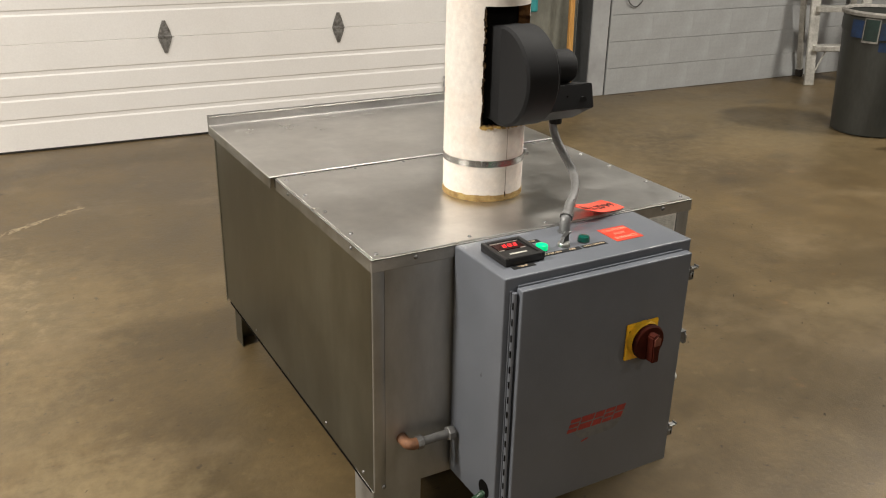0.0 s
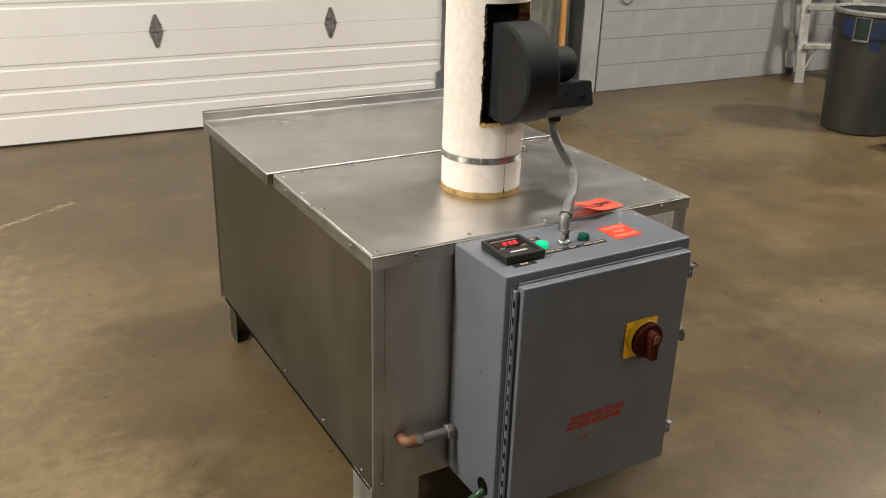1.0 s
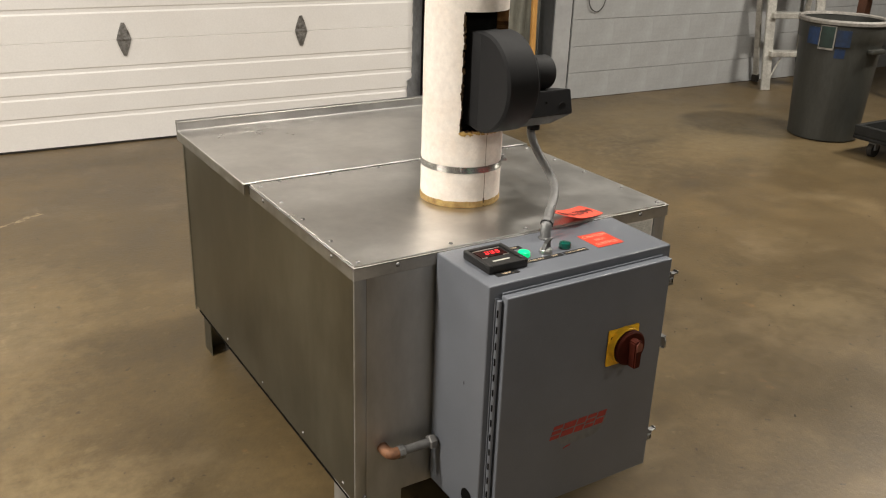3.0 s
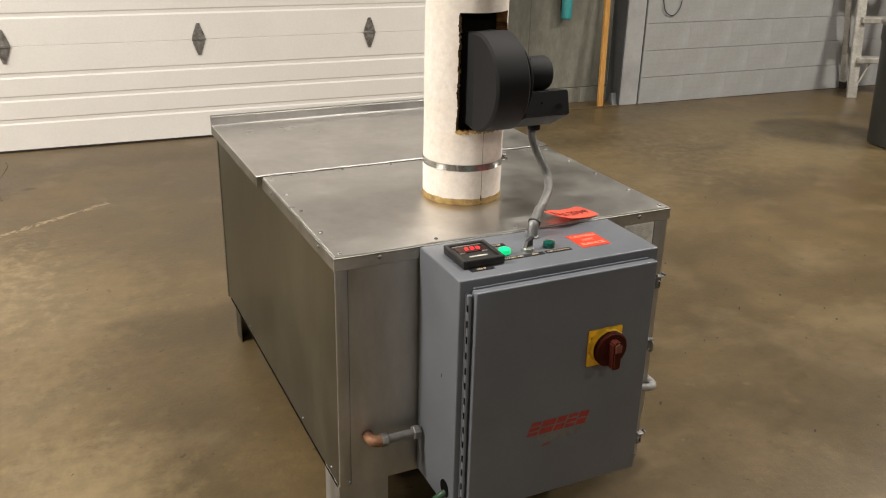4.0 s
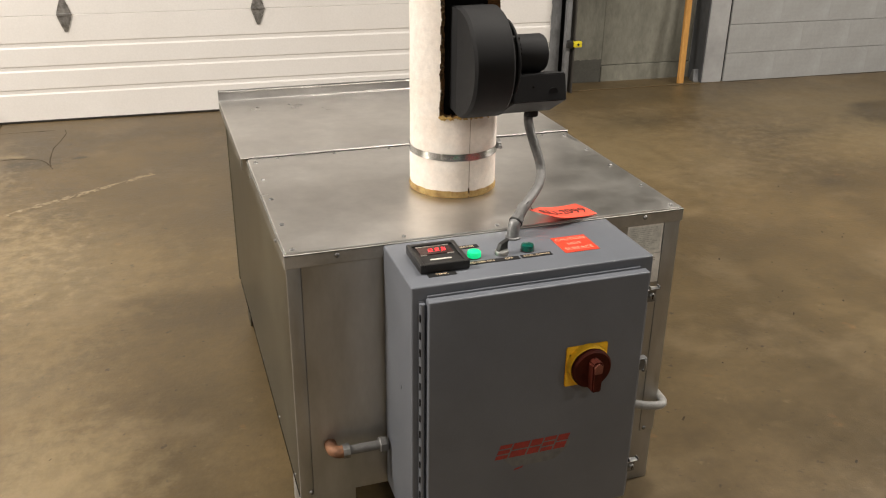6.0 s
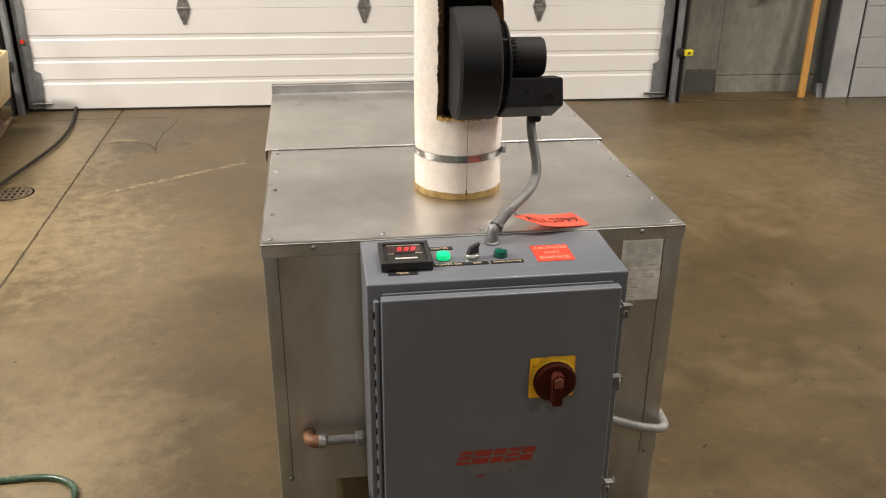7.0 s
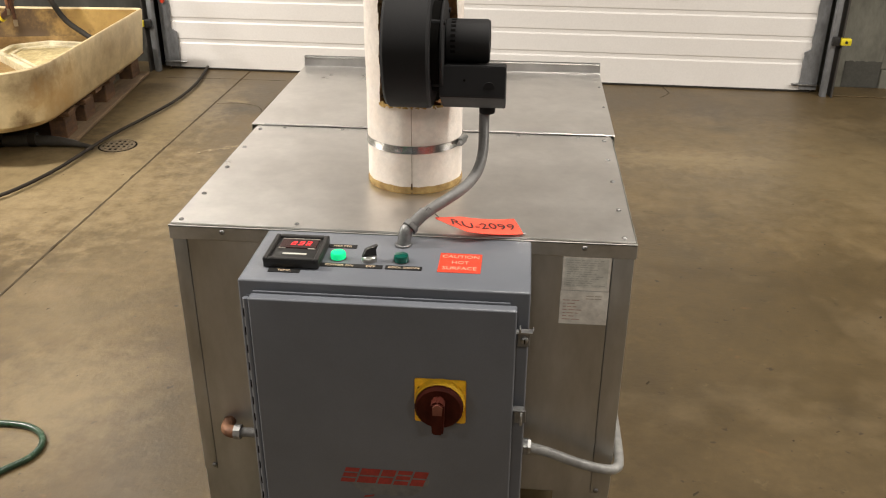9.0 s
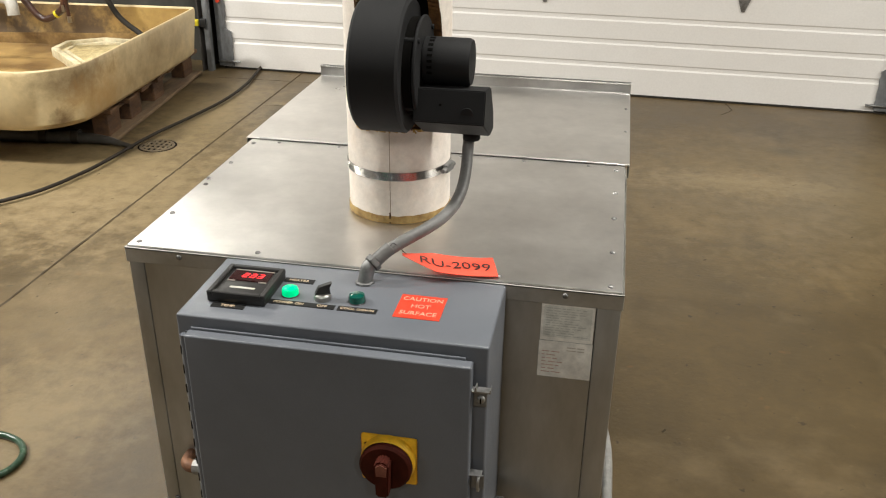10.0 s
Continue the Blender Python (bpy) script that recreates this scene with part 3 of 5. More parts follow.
part("rear_panel", box(B(), (X0 + 0.012, YR - 0.010, ZB), (X1 - 0.012, YR - 0.002, ZT - 0.006), 0.002, 1), SHADED_STEEL, tank)
part("front_panel", box(B(), (X0 + 0.0334, YF + 0.005, ZB), (X1 - 0.0444, YF + 0.014, ZT - 0.006), 0.0006, 1), STEEL_FRONT, tank)
# added dark strip, stands in for the shade along the left panel's foot
part("base_shade_strip", box(B(), (X0 + 0.0022, YF + 0.02, ZB - 0.008), (X0 + 0.010, YR - 0.04, ZB - 0.0005), 0.001, 1), DARK, tank, "dark strip for the shade under the side panel")
part("bottom_plate", box(B(), (X0 + 0.012, YF + 0.015, ZB + 0.004), (X1 - 0.012, YR - 0.012, ZB + 0.010)), SHADED_STEEL, tank)
for a, b in ((X0 + 0.003, X0 + 0.033), (X1 - 0.044, X1 - 0.003)):
    part("corner_trim", box(B(), (a, YF + 0.003, ZB), (b, YF + 0.013, ZT - 0.006), 0.003, 2), STEEL_FRONT, tank)
part("rear_corner_trim", box(B(), (X0 + 0.0005, YR - 0.012, ZB - 0.012), (X0 + 0.004, YR + 0.002, ZT - 0.03), 0.002, 1), SHADED_STEEL, tank)

# front lid plate, screwed down, with a folded edge
bm = B()
box(bm, (X0 + 0.004, YF + 0.004, ZT - 0.004), (X1 - 0.004, YH - 0.006, ZT), 0.0012, 1)
part("front_lid", bm, STEEL, tank)
bm = B()
box(bm, (X0, YF, ZT - 0.034), (X1, YF + 0.003, ZT - 0.0035), 0.0012, 1)
box(bm, (X0, YF, ZT - 0.0065), (X0 + 0.030, YH - 0.008, ZT - 0.0042))
box(bm, (X1 - 0.030, YF, ZT - 0.0065), (X1, YH - 0.008, ZT - 0.0042))
box(bm, (X0, YF, ZT - 0.0068), (X1, YF + 0.030, ZT - 0.0046))
top_rim = part("top_rim", bm, RIM_STEEL, tank)
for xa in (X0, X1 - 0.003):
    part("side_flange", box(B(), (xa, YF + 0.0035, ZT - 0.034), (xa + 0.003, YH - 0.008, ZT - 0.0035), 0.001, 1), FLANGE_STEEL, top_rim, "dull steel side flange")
# hinged rear lid with folded sides and a raised back edge
RL0, RL1 = X0 - 0.013, X1 + 0.006
bm = B()
box(bm, (RL0, YH, ZT - 0.001), (RL1, YR + 0.008, ZT + 0.002), 0.001, 1)
rear_lid = part("rear_lid", bm, STEEL, tank)
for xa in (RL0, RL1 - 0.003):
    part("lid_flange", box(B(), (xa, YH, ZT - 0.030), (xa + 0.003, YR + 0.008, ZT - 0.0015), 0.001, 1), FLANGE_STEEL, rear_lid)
part("fold_bead", rod(B(), (RL0, YR - 0.006, ZT + 0.002), (RL1, YR - 0.006, ZT + 0.002), 0.0022, n=8), BRIGHT, rear_lid)
bm = B()
prism(bm, [(YR - 0.004, ZT + 0.002), (YR - 0.001, ZT + 0.030), (YR + 0.009, ZT + 0.033), (YR + 0.012, ZT + 0.028), (YR + 0.008, ZT - 0.002)], RL0, RL1, "x")
part("back_upstand", bm, MATT_STEEL, rear_lid)
part("fold_bead", rod(B(), (RL0, YR - 0.0015, ZT + 0.0305), (RL1, YR - 0.0015, ZT + 0.0305), 0.0028, n=8), BRIGHT, rear_lid)
bm = B()
rod(bm, (X0 + 0.03, YH - 0.002, ZT + 0.0018), (X1 - 0.03, YH - 0.002, ZT + 0.0018), 0.0020, n=10)
hinge = part("piano_hinge", bm, MATT_STEEL, tank, "worn piano hinge rod")
for k in range(9):
    xk = X0 + 0.05 + k * (X1 - X0 - 0.10) / 8
    part("knuckle", rod(B(), (xk - 0.028, YH - 0.002, ZT + 0.0018), (xk + 0.028, YH - 0.002, ZT + 0.0018), 0.0030, n=10), MATT_STEEL, hinge)
part("gap", box(B(), (X0 + 0.001, YH - 0.010, ZT - 0.028), (X0 + 0.02, YH, ZT - 0.005)), DARK, tank, "dark notch beside the hinge")


def dome_screw(p, normal, r=0.0052, parent=None, material=None):
    q = Vector(normal).to_track_quat("Z", "Y").to_matrix().to_4x4()
    prof = [(r, 0), (r * 0.96, r * 0.25), (r * 0.75, r * 0.5), (r * 0.4, r * 0.64), (r * 0.06, r * 0.68)]
    return part("screw", lathe(B(), prof, Matrix.Translation(p) @ q, 12), material or SCREW, parent)


for y in (1.553, 1.688, 1.846, 1.982, 2.120):
    for x in (X0 + 0.021, X1 - 0.024):
        dome_screw((x, y, ZT), (0, 0, 1), 0.0055, tank)
for x in (0.955, 1.165, 1.40):
    dome_screw((x, YF + 0.020, ZT), (0, 0, 1), 0.005, tank)
for k in range(6):
    dome_screw((X0 + 0.08 + k * 0.15, YH - 0.020, ZT), (0, 0, 1), 0.004, tank)
for x in (0.808, 1.518):
    dome_screw((x, YF, ZT - 0.015), (0, -1, 0), 0.0055, tank)
for y in (1.64, 2.05):
    dome_screw((X0, y, ZT - 0.014), (-1, 0, 0), 0.005, tank)
for y in (1.60, 1.84, 2.13, 2.43):
    dome_screw((X0 + 0.003, y, ZB + 0.022), (-1, 0, 0), 0.0045, tank)
dome_screw((0.728, YF + 0.003, 0.168), (0, -1, 0), 0.006, tank)
dome_screw((1.585, YF + 0.003, 0.165), (0, -1, 0), 0.006, tank)
for y in (2.60, 2.40):
    dome_screw((RL1 - 0.012, y, ZT + 0.002), (0, 0, 1), 0.004, tank)

# legs: wide folded sheet in front, angle pieces at the back
for a, b, xs in ((X0 + 0.003, 0.832, X0 + 0.003), (1.492, X1 - 0.003, X1 - 0.006)):
    bm = box(B(), (a, YF + 0.010, 0.0), (b, YF + 0.013, ZB), 0.001, 1)
    box(bm, (xs, YF + 0.013, 0.0), (xs + 0.003, YF + 0.12, ZB), 0.001, 1)
    part("leg", bm, STEEL_FRONT, tank)
for xs, d in ((X0 + 0.018, 1), (X1 - 0.018, -1)):
    bm = box(B(), (min(xs, xs + d * 0.003), YR - 0.10, 0.0), (max(xs, xs + d * 0.003), YR - 0.03, ZB + 0.005), 0.001, 1)
    lo, hi = sorted((xs + d * 0.003, xs + d * 0.07))
    box(bm, (lo, YR - 0.033, 0.0), (hi, YR - 0.03, ZB + 0.005), 0.001, 1)
    part("leg", bm, SHADED_STEEL, tank)

# printed sheets on the front panel
def printed_sheet(x0, x1, z0, z1, name, label):
    return part(name, box(B(), (x0, YF + 0.0042, z0), (x1, YF + 0.0058, z1)), PAPER, tank, label)


def print_rows(sheet, x0, x1, z0, z1, rows, seed, ink, height=0.0016):
    """Rows of short bars that stand for lines too small to read."""
    rng = random.Random(seed)
    bm = B()
    for k in range(rows):
        z = z1 - (k + 0.5) * (z1 - z0) / rows
        xa = x0
        end = x1 - rng.uniform(0.0, 0.35) * (x1 - x0)
        while xa < end - 0.005:
            w = min(rng.uniform(0.005, 0.016), end - xa)
            box(bm, (xa, YF + 0.0038, z - height / 2), (xa + w, YF + 0.0043, z + height / 2))
            xa += w + rng.uniform(0.0015, 0.004)
    part("print", bm, ink, sheet)


notice = printed_sheet(1.479, 1.571, 0.661, 0.736, "notice_sheet", "faded notice with a grey printed field")
part("grey_field", box(B(), (1.4835, YF + 0.0040, 0.668), (1.5665, YF + 0.0043, 0.731)), surface("grey_print_field", (0.80, 0.79, 0.73), (0.70, 0.69, 0.63), 0.5, big=40, bump=0), notice)
print_rows(notice, 1.487, 1.563, 0.670, 0.729, 12, 3, PAPER_INK, 0.0012)
plate_sheet = printed_sheet(1.478, 1.572, 0.585, 0.6595, "rating_plate", "white notice with faded red lines of print")
print_rows(plate_sheet, 1.484, 1.524, 0.592, 0.642, 7, 5, surface("faded_red_print", (0.62, 0.42, 0.35), None, 0.6, bump=0))
print_rows(plate_sheet, 1.528, 1.566, 0.640, 0.652, 2, 8, surface("faded_brown_print", (0.55, 0.48, 0.40), None, 0.6, bump=0))

# ---- flue pipe ----
PX, PY, PR = 1.1565, 1.831, 0.1025
flue = thing("flue_pipe", "white insulation-wrapped flue pipe with a cut slot, on the tank lid", "pipe", (PX, PY, ZT))
SLOT = (0.962, 1.250)
N = 360
A0, A1 = radians(-126.5), radians(-40)


def slot_right(z):
    """The right edge of the slot bulges round the blower's plate."""
    return A1 + radians(17) * math.sqrt(max(0.0, 1.0 - ((z - 1.085) / 0.135) ** 2)) + 0.012 * noise.noise(Vector((z * 40, 3, 5)))


def jacket(r, z0, z1):
    """The wrapped wall, left open at the slot, whose edge is torn."""
    bm = B()
    zs = [z0] + [z0 + (z1 - z0) * k / 360 for k in range(1, 360)] + [z1]
    grid = []
    for z in zs:
        row = []
        for i in range(N):
            a = 2 * math.pi * i / N
            edge = slot_right(z) % (2 * math.pi)
            if abs(a - edge) < math.pi / N:
                a = edge
            wob = 0.0012 * noise.noise(Vector((math.cos(a) * 3, math.sin(a) * 3, z * 9)))
            row.append(bm.verts.new((PX + (r + wob) * math.cos(a), PY + (r + wob) * math.sin(a), z)))
        grid.append(row)
    for k in range(len(zs) - 1):
        zc = (zs[k] + zs[k + 1]) / 2
        for i in range(N):
            a = (2 * math.pi * (i + 0.5) / N + math.pi) % (2 * math.pi) - math.pi
            jag = 0.022 * noise.noise(Vector((zc * 110, 0, 5))) + 0.03 * noise.noise(Vector((zc * 25, 3, 5)))
            if SLOT[0] + 0.004 * noise.noise(Vector((a * 20, 1, 1))) < zc < SLOT[1] and A0 + jag < a < slot_right(zc):
                continue
            j = (i + 1) % N
            bm.faces.new((grid[k][i], grid[k][j], grid[k + 1][j], grid[k + 1][i]))
    return bm


bm = jacket(PR, ZT + 0.012, 1.62)
ob = part("jacket", bm, JACKET, flue, "cream-white insulation jacket", 60)
mod = ob.modifiers.new("thick", "SOLIDIFY")
mod.thickness, mod.offset = 0.028, -1.0
ob.data.materials.append(surface("scorched_fibre", (0.33, 0.155, 0.045), (0.16, 0.07, 0.022), 0.9, big=30, bump=0.4, bump_scale=200))
mod.material_offset, mod.material_offset_rim = 1, 1
bm = B()
lathe(bm, [(0.0725, 0.77), (0.0725, 1.60)], Matrix.Translation((PX, PY, 0)), 48, False)
part("inner_pipe", bm, DARK, flue, "dark inner pipe")
bm = B()
rings = []
for r, z in ((0.06, ZT), (PR + 0.0008, ZT + 0.0005), (PR + 0.0018, ZT + 0.008), (PR + 0.0004, ZT + 0.0165), (0.06, ZT + 0.0165)):
    rings.append([(PX + (r + 0.001 * noise.noise(Vector((math.cos(t) * 8, math.sin(t) * 8, z * 40)))) * math.cos(t), PY + r * math.sin(t),
                   z + (0.002 * noise.noise(Vector((math.cos(t) * 7, math.sin(t) * 7, 3))) if z > ZT + 0.001 else 0)) for t in [2 * math.pi * i / 64 for i in range(64)]])
loft(bm, rings, True, False)
part("felt_edge", bm, FELT, flue, "scorched brown felt edge")
# torn brown rim of the slot
bm = B()
rngs = random.Random(4)
torn = [(A0 + rngs.uniform(-0.02, 0.03), PR - 0.006, SLOT[0] + (SLOT[1] - SLOT[0]) * k / 45) for k in range(46)]
torn += [(A0 + (A1 - A0) * k / 39, PR - 0.005, SLOT[0] - 0.002) for k in range(40)]
for a, r, z in torn:
    s = rngs.uniform(0.0012, 0.0035)
    box(bm, (-s, -s, -s), (s, s, s), 0.0, 1, Matrix.Translation((PX + r * math.cos(a), PY + r * math.sin(a), z)) @ pose(0, 0, 0, rngs.uniform(0, 90), rngs.uniform(0, 90), rngs.uniform(0, 90)))
part("torn_rim", bm, surface("charred_fibre", (0.20, 0.12, 0.045), (0.02, 0.014, 0.008), 0.9, big=60), flue, "torn brown insulation edge")
# loose yellow fibres under the slot
bm = B()
for k in range(46):
    a = A0 + (A1 - A0) * rngs.random() ** 1.6
    c = Vector((PX + (PR + 0.0012) * math.cos(a), PY + (PR + 0.0012) * math.sin(a), SLOT[0] - rngs.uniform(-0.002, 0.003)))
    w, h = rngs.uniform(0.0015, 0.006), rngs.uniform(0.0008, 0.0028)
    box(bm, (-w, -0.0012, -h), (w, 0.0012, h), 0.0, 1, Matrix.Translation(c) @ pose(0, 0, 0, rngs.uniform(-25, 25), rngs.uniform(-60, 60), math.degrees(a) + 90))
part("loose_fibre", bm, surface("yellow_glass_fibre", (0.62, 0.42, 0.14), (0.40, 0.24, 0.07), 0.9, big=80), flue, "loose yellow insulation fibres")
# band clamp, level around the jacket
bm = B()
lathe(bm, [(PR + 0.0005, 0.8605), (PR + 0.0022, 0.8607), (PR + 0.0022, 0.8768), (PR + 0.0005, 0.877)], Matrix.Translation((PX, PY, 0)), 72, False)
band = part("band_clamp", bm, surface("band_steel", (0.60, 0.59, 0.57), (0.28, 0.27, 0.26), 0.18, 0.3, 1.0, big=16, stretch=(1, 1, 0.05), bump=0), flue, "bright steel band clamp")
q = Matrix.Translation((PX, PY, 0.870)) @ pose(0, 0, 0, 0, 0, -14) @ Matrix.Translation((PR + 0.003, 0, 0))
bm = B()
box(bm, (-0.002, -0.016, -0.009), (0.009, 0.016, 0.009), 0.002, 1, q)
rod(bm, q @ Vector((0.005, -0.030, 0)), q @ Vector((0.005, 0.022, 0)), 0.0045, n=10)
part("clamp_screw", bm, ZINC, band, "zinc worm screw of the clamp")
# overlap seam of the wrap
bm = B()
a = radians(-87)
c = Vector((PX + PR * math.cos(a), PY + PR * math.sin(a), 0))
box(bm, (c.x - 0.0006, c.y - 0.0004, ZT + 0.004), (c.x + 0.0006, c.y + 0.003, SLOT[0] - 0.002))
part("seam", bm, SEAM, flue, "faint overlap seam of the wrap")
part("seam_notch", box(B(), (c.x - 0.0022, c.y - 0.0012, ZT + 0.001), (c.x + 0.0010, c.y + 0.003, ZT + 0.024)), BROWN_CHAR, flue, "dark notch in the felt ring")

# ---- blower ----
BY, BZ, BR = 1.712, 1.091, 0.119
blower = thing("blower", "matt black centrifugal blower set into the slot of the flue pipe", "blower", (1.16, BY, BZ))
ax = Matrix(((0, 0, 1, 0), (1, 0, 0, 0), (0, 1, 0, 0), (0, 0, 0, 1)))


def xlathe(profile, y, z, n=64, cap=True):
    """profile: (radius, x) turned about an axis along x."""
    return lathe(B(), [(r, h) for r, h in profile], Matrix.Translation((0, y, z)) @ ax, n, cap)


part("housing", xlathe([(BR - 0.006, 1.121), (BR, 1.127), (BR, 1.206), (BR - 0.005, 1.211)], BY, BZ), BLACK_METAL, blower)
part("outlet_duct", box(B(), (1.120, BY, BZ - 0.112), (1.204, 1.834, BZ + 0.114), 0.004), BLACK_METAL, blower)
# ring in void black: the shade of the recess is in its colour
part("inlet_ring", xlathe([(0.086, 1.205), (0.086, 1.226), (0.082, 1.228)], BY, BZ), DARK, blower)
part("mounting_plate", xlathe([(0.088, 1.228), (0.090, 1.230), (0.090, 1.233), (0.088, 1.2345)], BY, BZ), BLACK_METAL, blower)
for k in range(4):
    a = math.pi / 4 + k * math.pi / 2
    y, z = BY + 0.083 * math.cos(a), BZ + 0.083 * math.sin(a)
    part("standoff", rod(B(), (1.207, y, z), (1.238, y, z), 0.005, n=10), BLACK_METAL, blower)
MZ = 1.103
motor = part("motor", xlathe([(0.030, 1.233), (0.041, 1.236), (0.042, 1.240), (0.042, 1.314), (0.039, 1.3195), (0.012, 1.321)], BY, MZ, 48), BLACK_METAL, blower)
for k in range(8):
    a = radians(98 + k * 14)
    y, z = BY + 0.0420 * math.cos(a), MZ + 0.0420 * math.sin(a)
    bm = box(B(), (1.2455, -0.0023, -0.0008), (1.2545, 0.0023, 0.0008), 0.0, 1, Matrix.Translation((0, y, z)) @ pose(0, 0, 0, math.degrees(a) - 90, 0, 0))
    part("vent_slot", bm, DARK, motor)
# junction box with a chamfered lower front edge
bm = B()
prism(bm, [(1.654, 1.069), (1.640, 1.012), (1.724, 0.966), (1.770, 0.966), (1.764, 1.000), (1.722, 1.0585)], 1.227, 1.353, "x")
bmesh.ops.bevel(bm, geom=bm.edges[:], offset=0.002, segments=2, affect="EDGES")
jb = part("junction_box", bm, BLACK_METAL, blower)
part("cover_screw", rod(B(), (1.275, 1.6460, 1.043), (1.275, 1.6520, 1.043), 0.0022, n=10), DARK, jb)
part("knockout", rod(B(), (1.322, 1.6439, 1.030), (1.322, 1.6480, 1.030), 0.0105, n=24), BLACK_METAL, jb)
part("cable_gland", lathe(B(), [(0.0155, 0.951), (0.0165, 0.953), (0.0165, 0.962), (0.0135, 0.967)], Matrix.Translation((1.316, 1.744, 0)), 24), BLACK_METAL, blower)

# ---- conduit from the blower to the cabinet ----
conduit = thing("flexible_conduit", "grey flexible conduit bending from blower to cabinet", "conduit", (1.182, 1.487, 0.766))
path = bezier_path([(1.316, 1.746, 0.975), (1.291, 1.770, 0.911), (1.36, 1.625, 0.809), (1.256, 1.566, 0.868), (1.184, 1.499, 0.796)])[2:]
part("tube", tube(B(), path, 0.0108, 16), CONDUIT, conduit)
end, way = path[-1], (path[-1] - path[-3]).normalized()
q = Matrix.Translation(end) @ way.to_track_quat("Z", "Y").to_matrix().to_4x4()
ridged = [(0.0104, -0.046), (0.0118, -0.045)]
for k in range(9):
    ridged += [(0.0120, -0.0435 + 0.0036 * k), (0.0116, -0.0417 + 0.0036 * k)]
part("sleeve", lathe(B(), ridged, q, 20), CONDUIT, conduit, "grey crimped sleeve")
part("gland_nut", lathe(B(), [(0.0118, -0.0125), (0.0152, -0.0118), (0.0156, -0.0105), (0.0156, -0.0035), (0.0148, -0.0025)], q, 6), CONDUIT, conduit, "grey hexagonal gland nut")
part("gasket", lathe(B(), [(0.0125, -0.003), (0.0150, -0.0025), (0.0150, -0.0003), (0.0125, 0.0)], q, 24), BLACK_PLASTIC, conduit, "black rubber gasket ring")
bm = tube(B(), smooth_path([end - way * 0.001, end + way * 0.006, (1.177, 1.492, 0.778), (1.175, 1.489, 0.766)], 6), 0.0128, 18)
part("elbow", bm, DULL_ZINC, conduit, "dull zinc elbow fitting")
part("locknut", lathe(B(), [(0.0168, 0.766), (0.0168, 0.7695), (0.0145, 0.7705)], Matrix.Translation((1.175, 1.489, 0)), 8), DULL_ZINC, conduit)

# ---- control cabinet ----
CX0, CX1, CY0, CY1, CZ0, CZ1 = 0.904, 1.416, 1.324, 1.531, 0.166, 0.766
cab = thing("control_cabinet", "grey enamelled steel control cabinet with a hinged door", "control cabinet", ((CX0 + CX1) / 2, (CY0 + CY1) / 2, CZ0))
part("body", box(B(), (CX0, CY0, CZ0), (CX1, CY1, CZ1), 0.004, 3), GREY_PAINT, cab)
DX0, DX1, DY, DZ0, DZ1 = 0.929, 1.394, 1.294, 0.184, 0.746
bm = box(B(), (DX0, DY, DZ0), (DX1, DY + 0.022, DZ1), 0.0035, 3)
part("door", bm, GREY_PAINT, cab, "grey enamelled cabinet door, closed")
bm = B()
box(bm, (DX0 + 0.004, DY + 0.020, DZ1 - 0.004), (DX1 - 0.012, DY + 0.0235, DZ1 + 0.004), 0.0008, 1)
box(bm, (DX0 + 0.010, DY + 0.020, DZ0 + 0.01), (DX1 - 0.010, CY0 + 0.001, DZ1 - 0.01))
part("rain_lip", bm, GREY_PAINT, cab)
bm = box(B(), (CX0 + 0.014, CY0 - 0.004, DZ0 + 0.004), (DX0 - 0.001, CY0, DZ1 - 0.008), 0.001, 1)
hinge = part("hinge", bm, GREY_PAINT, cab, "long painted piano hinge")
part("hinge_barrel", rod(B(), (DX0 - 0.008, DY + 0.016, DZ0 + 0.004), (DX0 - 0.008, DY + 0.016, DZ1 - 0.008), 0.0055, n=14), GREY_PAINT, hinge)
for k in range(14):
    z = DZ0 + 0.03 + k * 0.0375
    part("hinge_slot", box(B(), (DX0 - 0.0140, DY + 0.0120, z), (DX0 - 0.0105, DY + 0.0150, z + 0.016)), DARK, hinge)


def latch(z, big):
    """Screw clamp: a small angle plate on the cabinet's flank with a thin bent clip over the door's edge."""
    t = part("latch", box(B(), (DX1 + 0.003, DY + 0.010, z - 0.019), (DX1 + 0.024, DY + 0.0125, z + 0.008), 0.0008, 1), DULL_ZINC, cab, "dull zinc screw clamp latch")
    if big:
        clip = [(DX1 - 0.003, z + 0.010), (DX1 - 0.003, z + 0.0116), (DX1 + 0.005, z + 0.0116), (DX1 + 0.0055, z + 0.019), (DX1 + 0.0072, z + 0.019), (DX1 + 0.0085, z + 0.0125),
                (DX1 + 0.028, z + 0.0125), (DX1 + 0.0285, z + 0.017), (DX1 + 0.030, z + 0.017), (DX1 + 0.030, z + 0.010)]
        part("clip", prism(B(), clip, DY + 0.004, DY + 0.018, "y"), ZINC, t, "thin bent zinc clip")
        dome_screw((DX1 + 0.0145, DY + 0.010, z - 0.005), (0, -1, 0), 0.0072, t, ZINC)
        part("screw_slot", box(B(), (DX1 + 0.0135, DY + 0.0042, z - 0.010), (DX1 + 0.0155, DY + 0.0056, z)), DARK, t)
    else:
        ring = [Vector((DX1 + 0.015, DY + 0.008 + 0.008 * math.cos(a), z - 0.006 + 0.014 * math.sin(a))) for a in [2 * math.pi * k / 20 for k in range(21)]]
        part("hasp_ring", tube(B(), ring, 0.0026, 8), ZINC, t)
        part("clip", box(B(), (DX1 - 0.004, DY + 0.004, z + 0.010), (DX1 + 0.020, DY + 0.020, z + 0.0118), 0.0006, 1), DULL_ZINC, t)


latch(0.690, True)
latch(0.528, False)
latch(0.262, True)

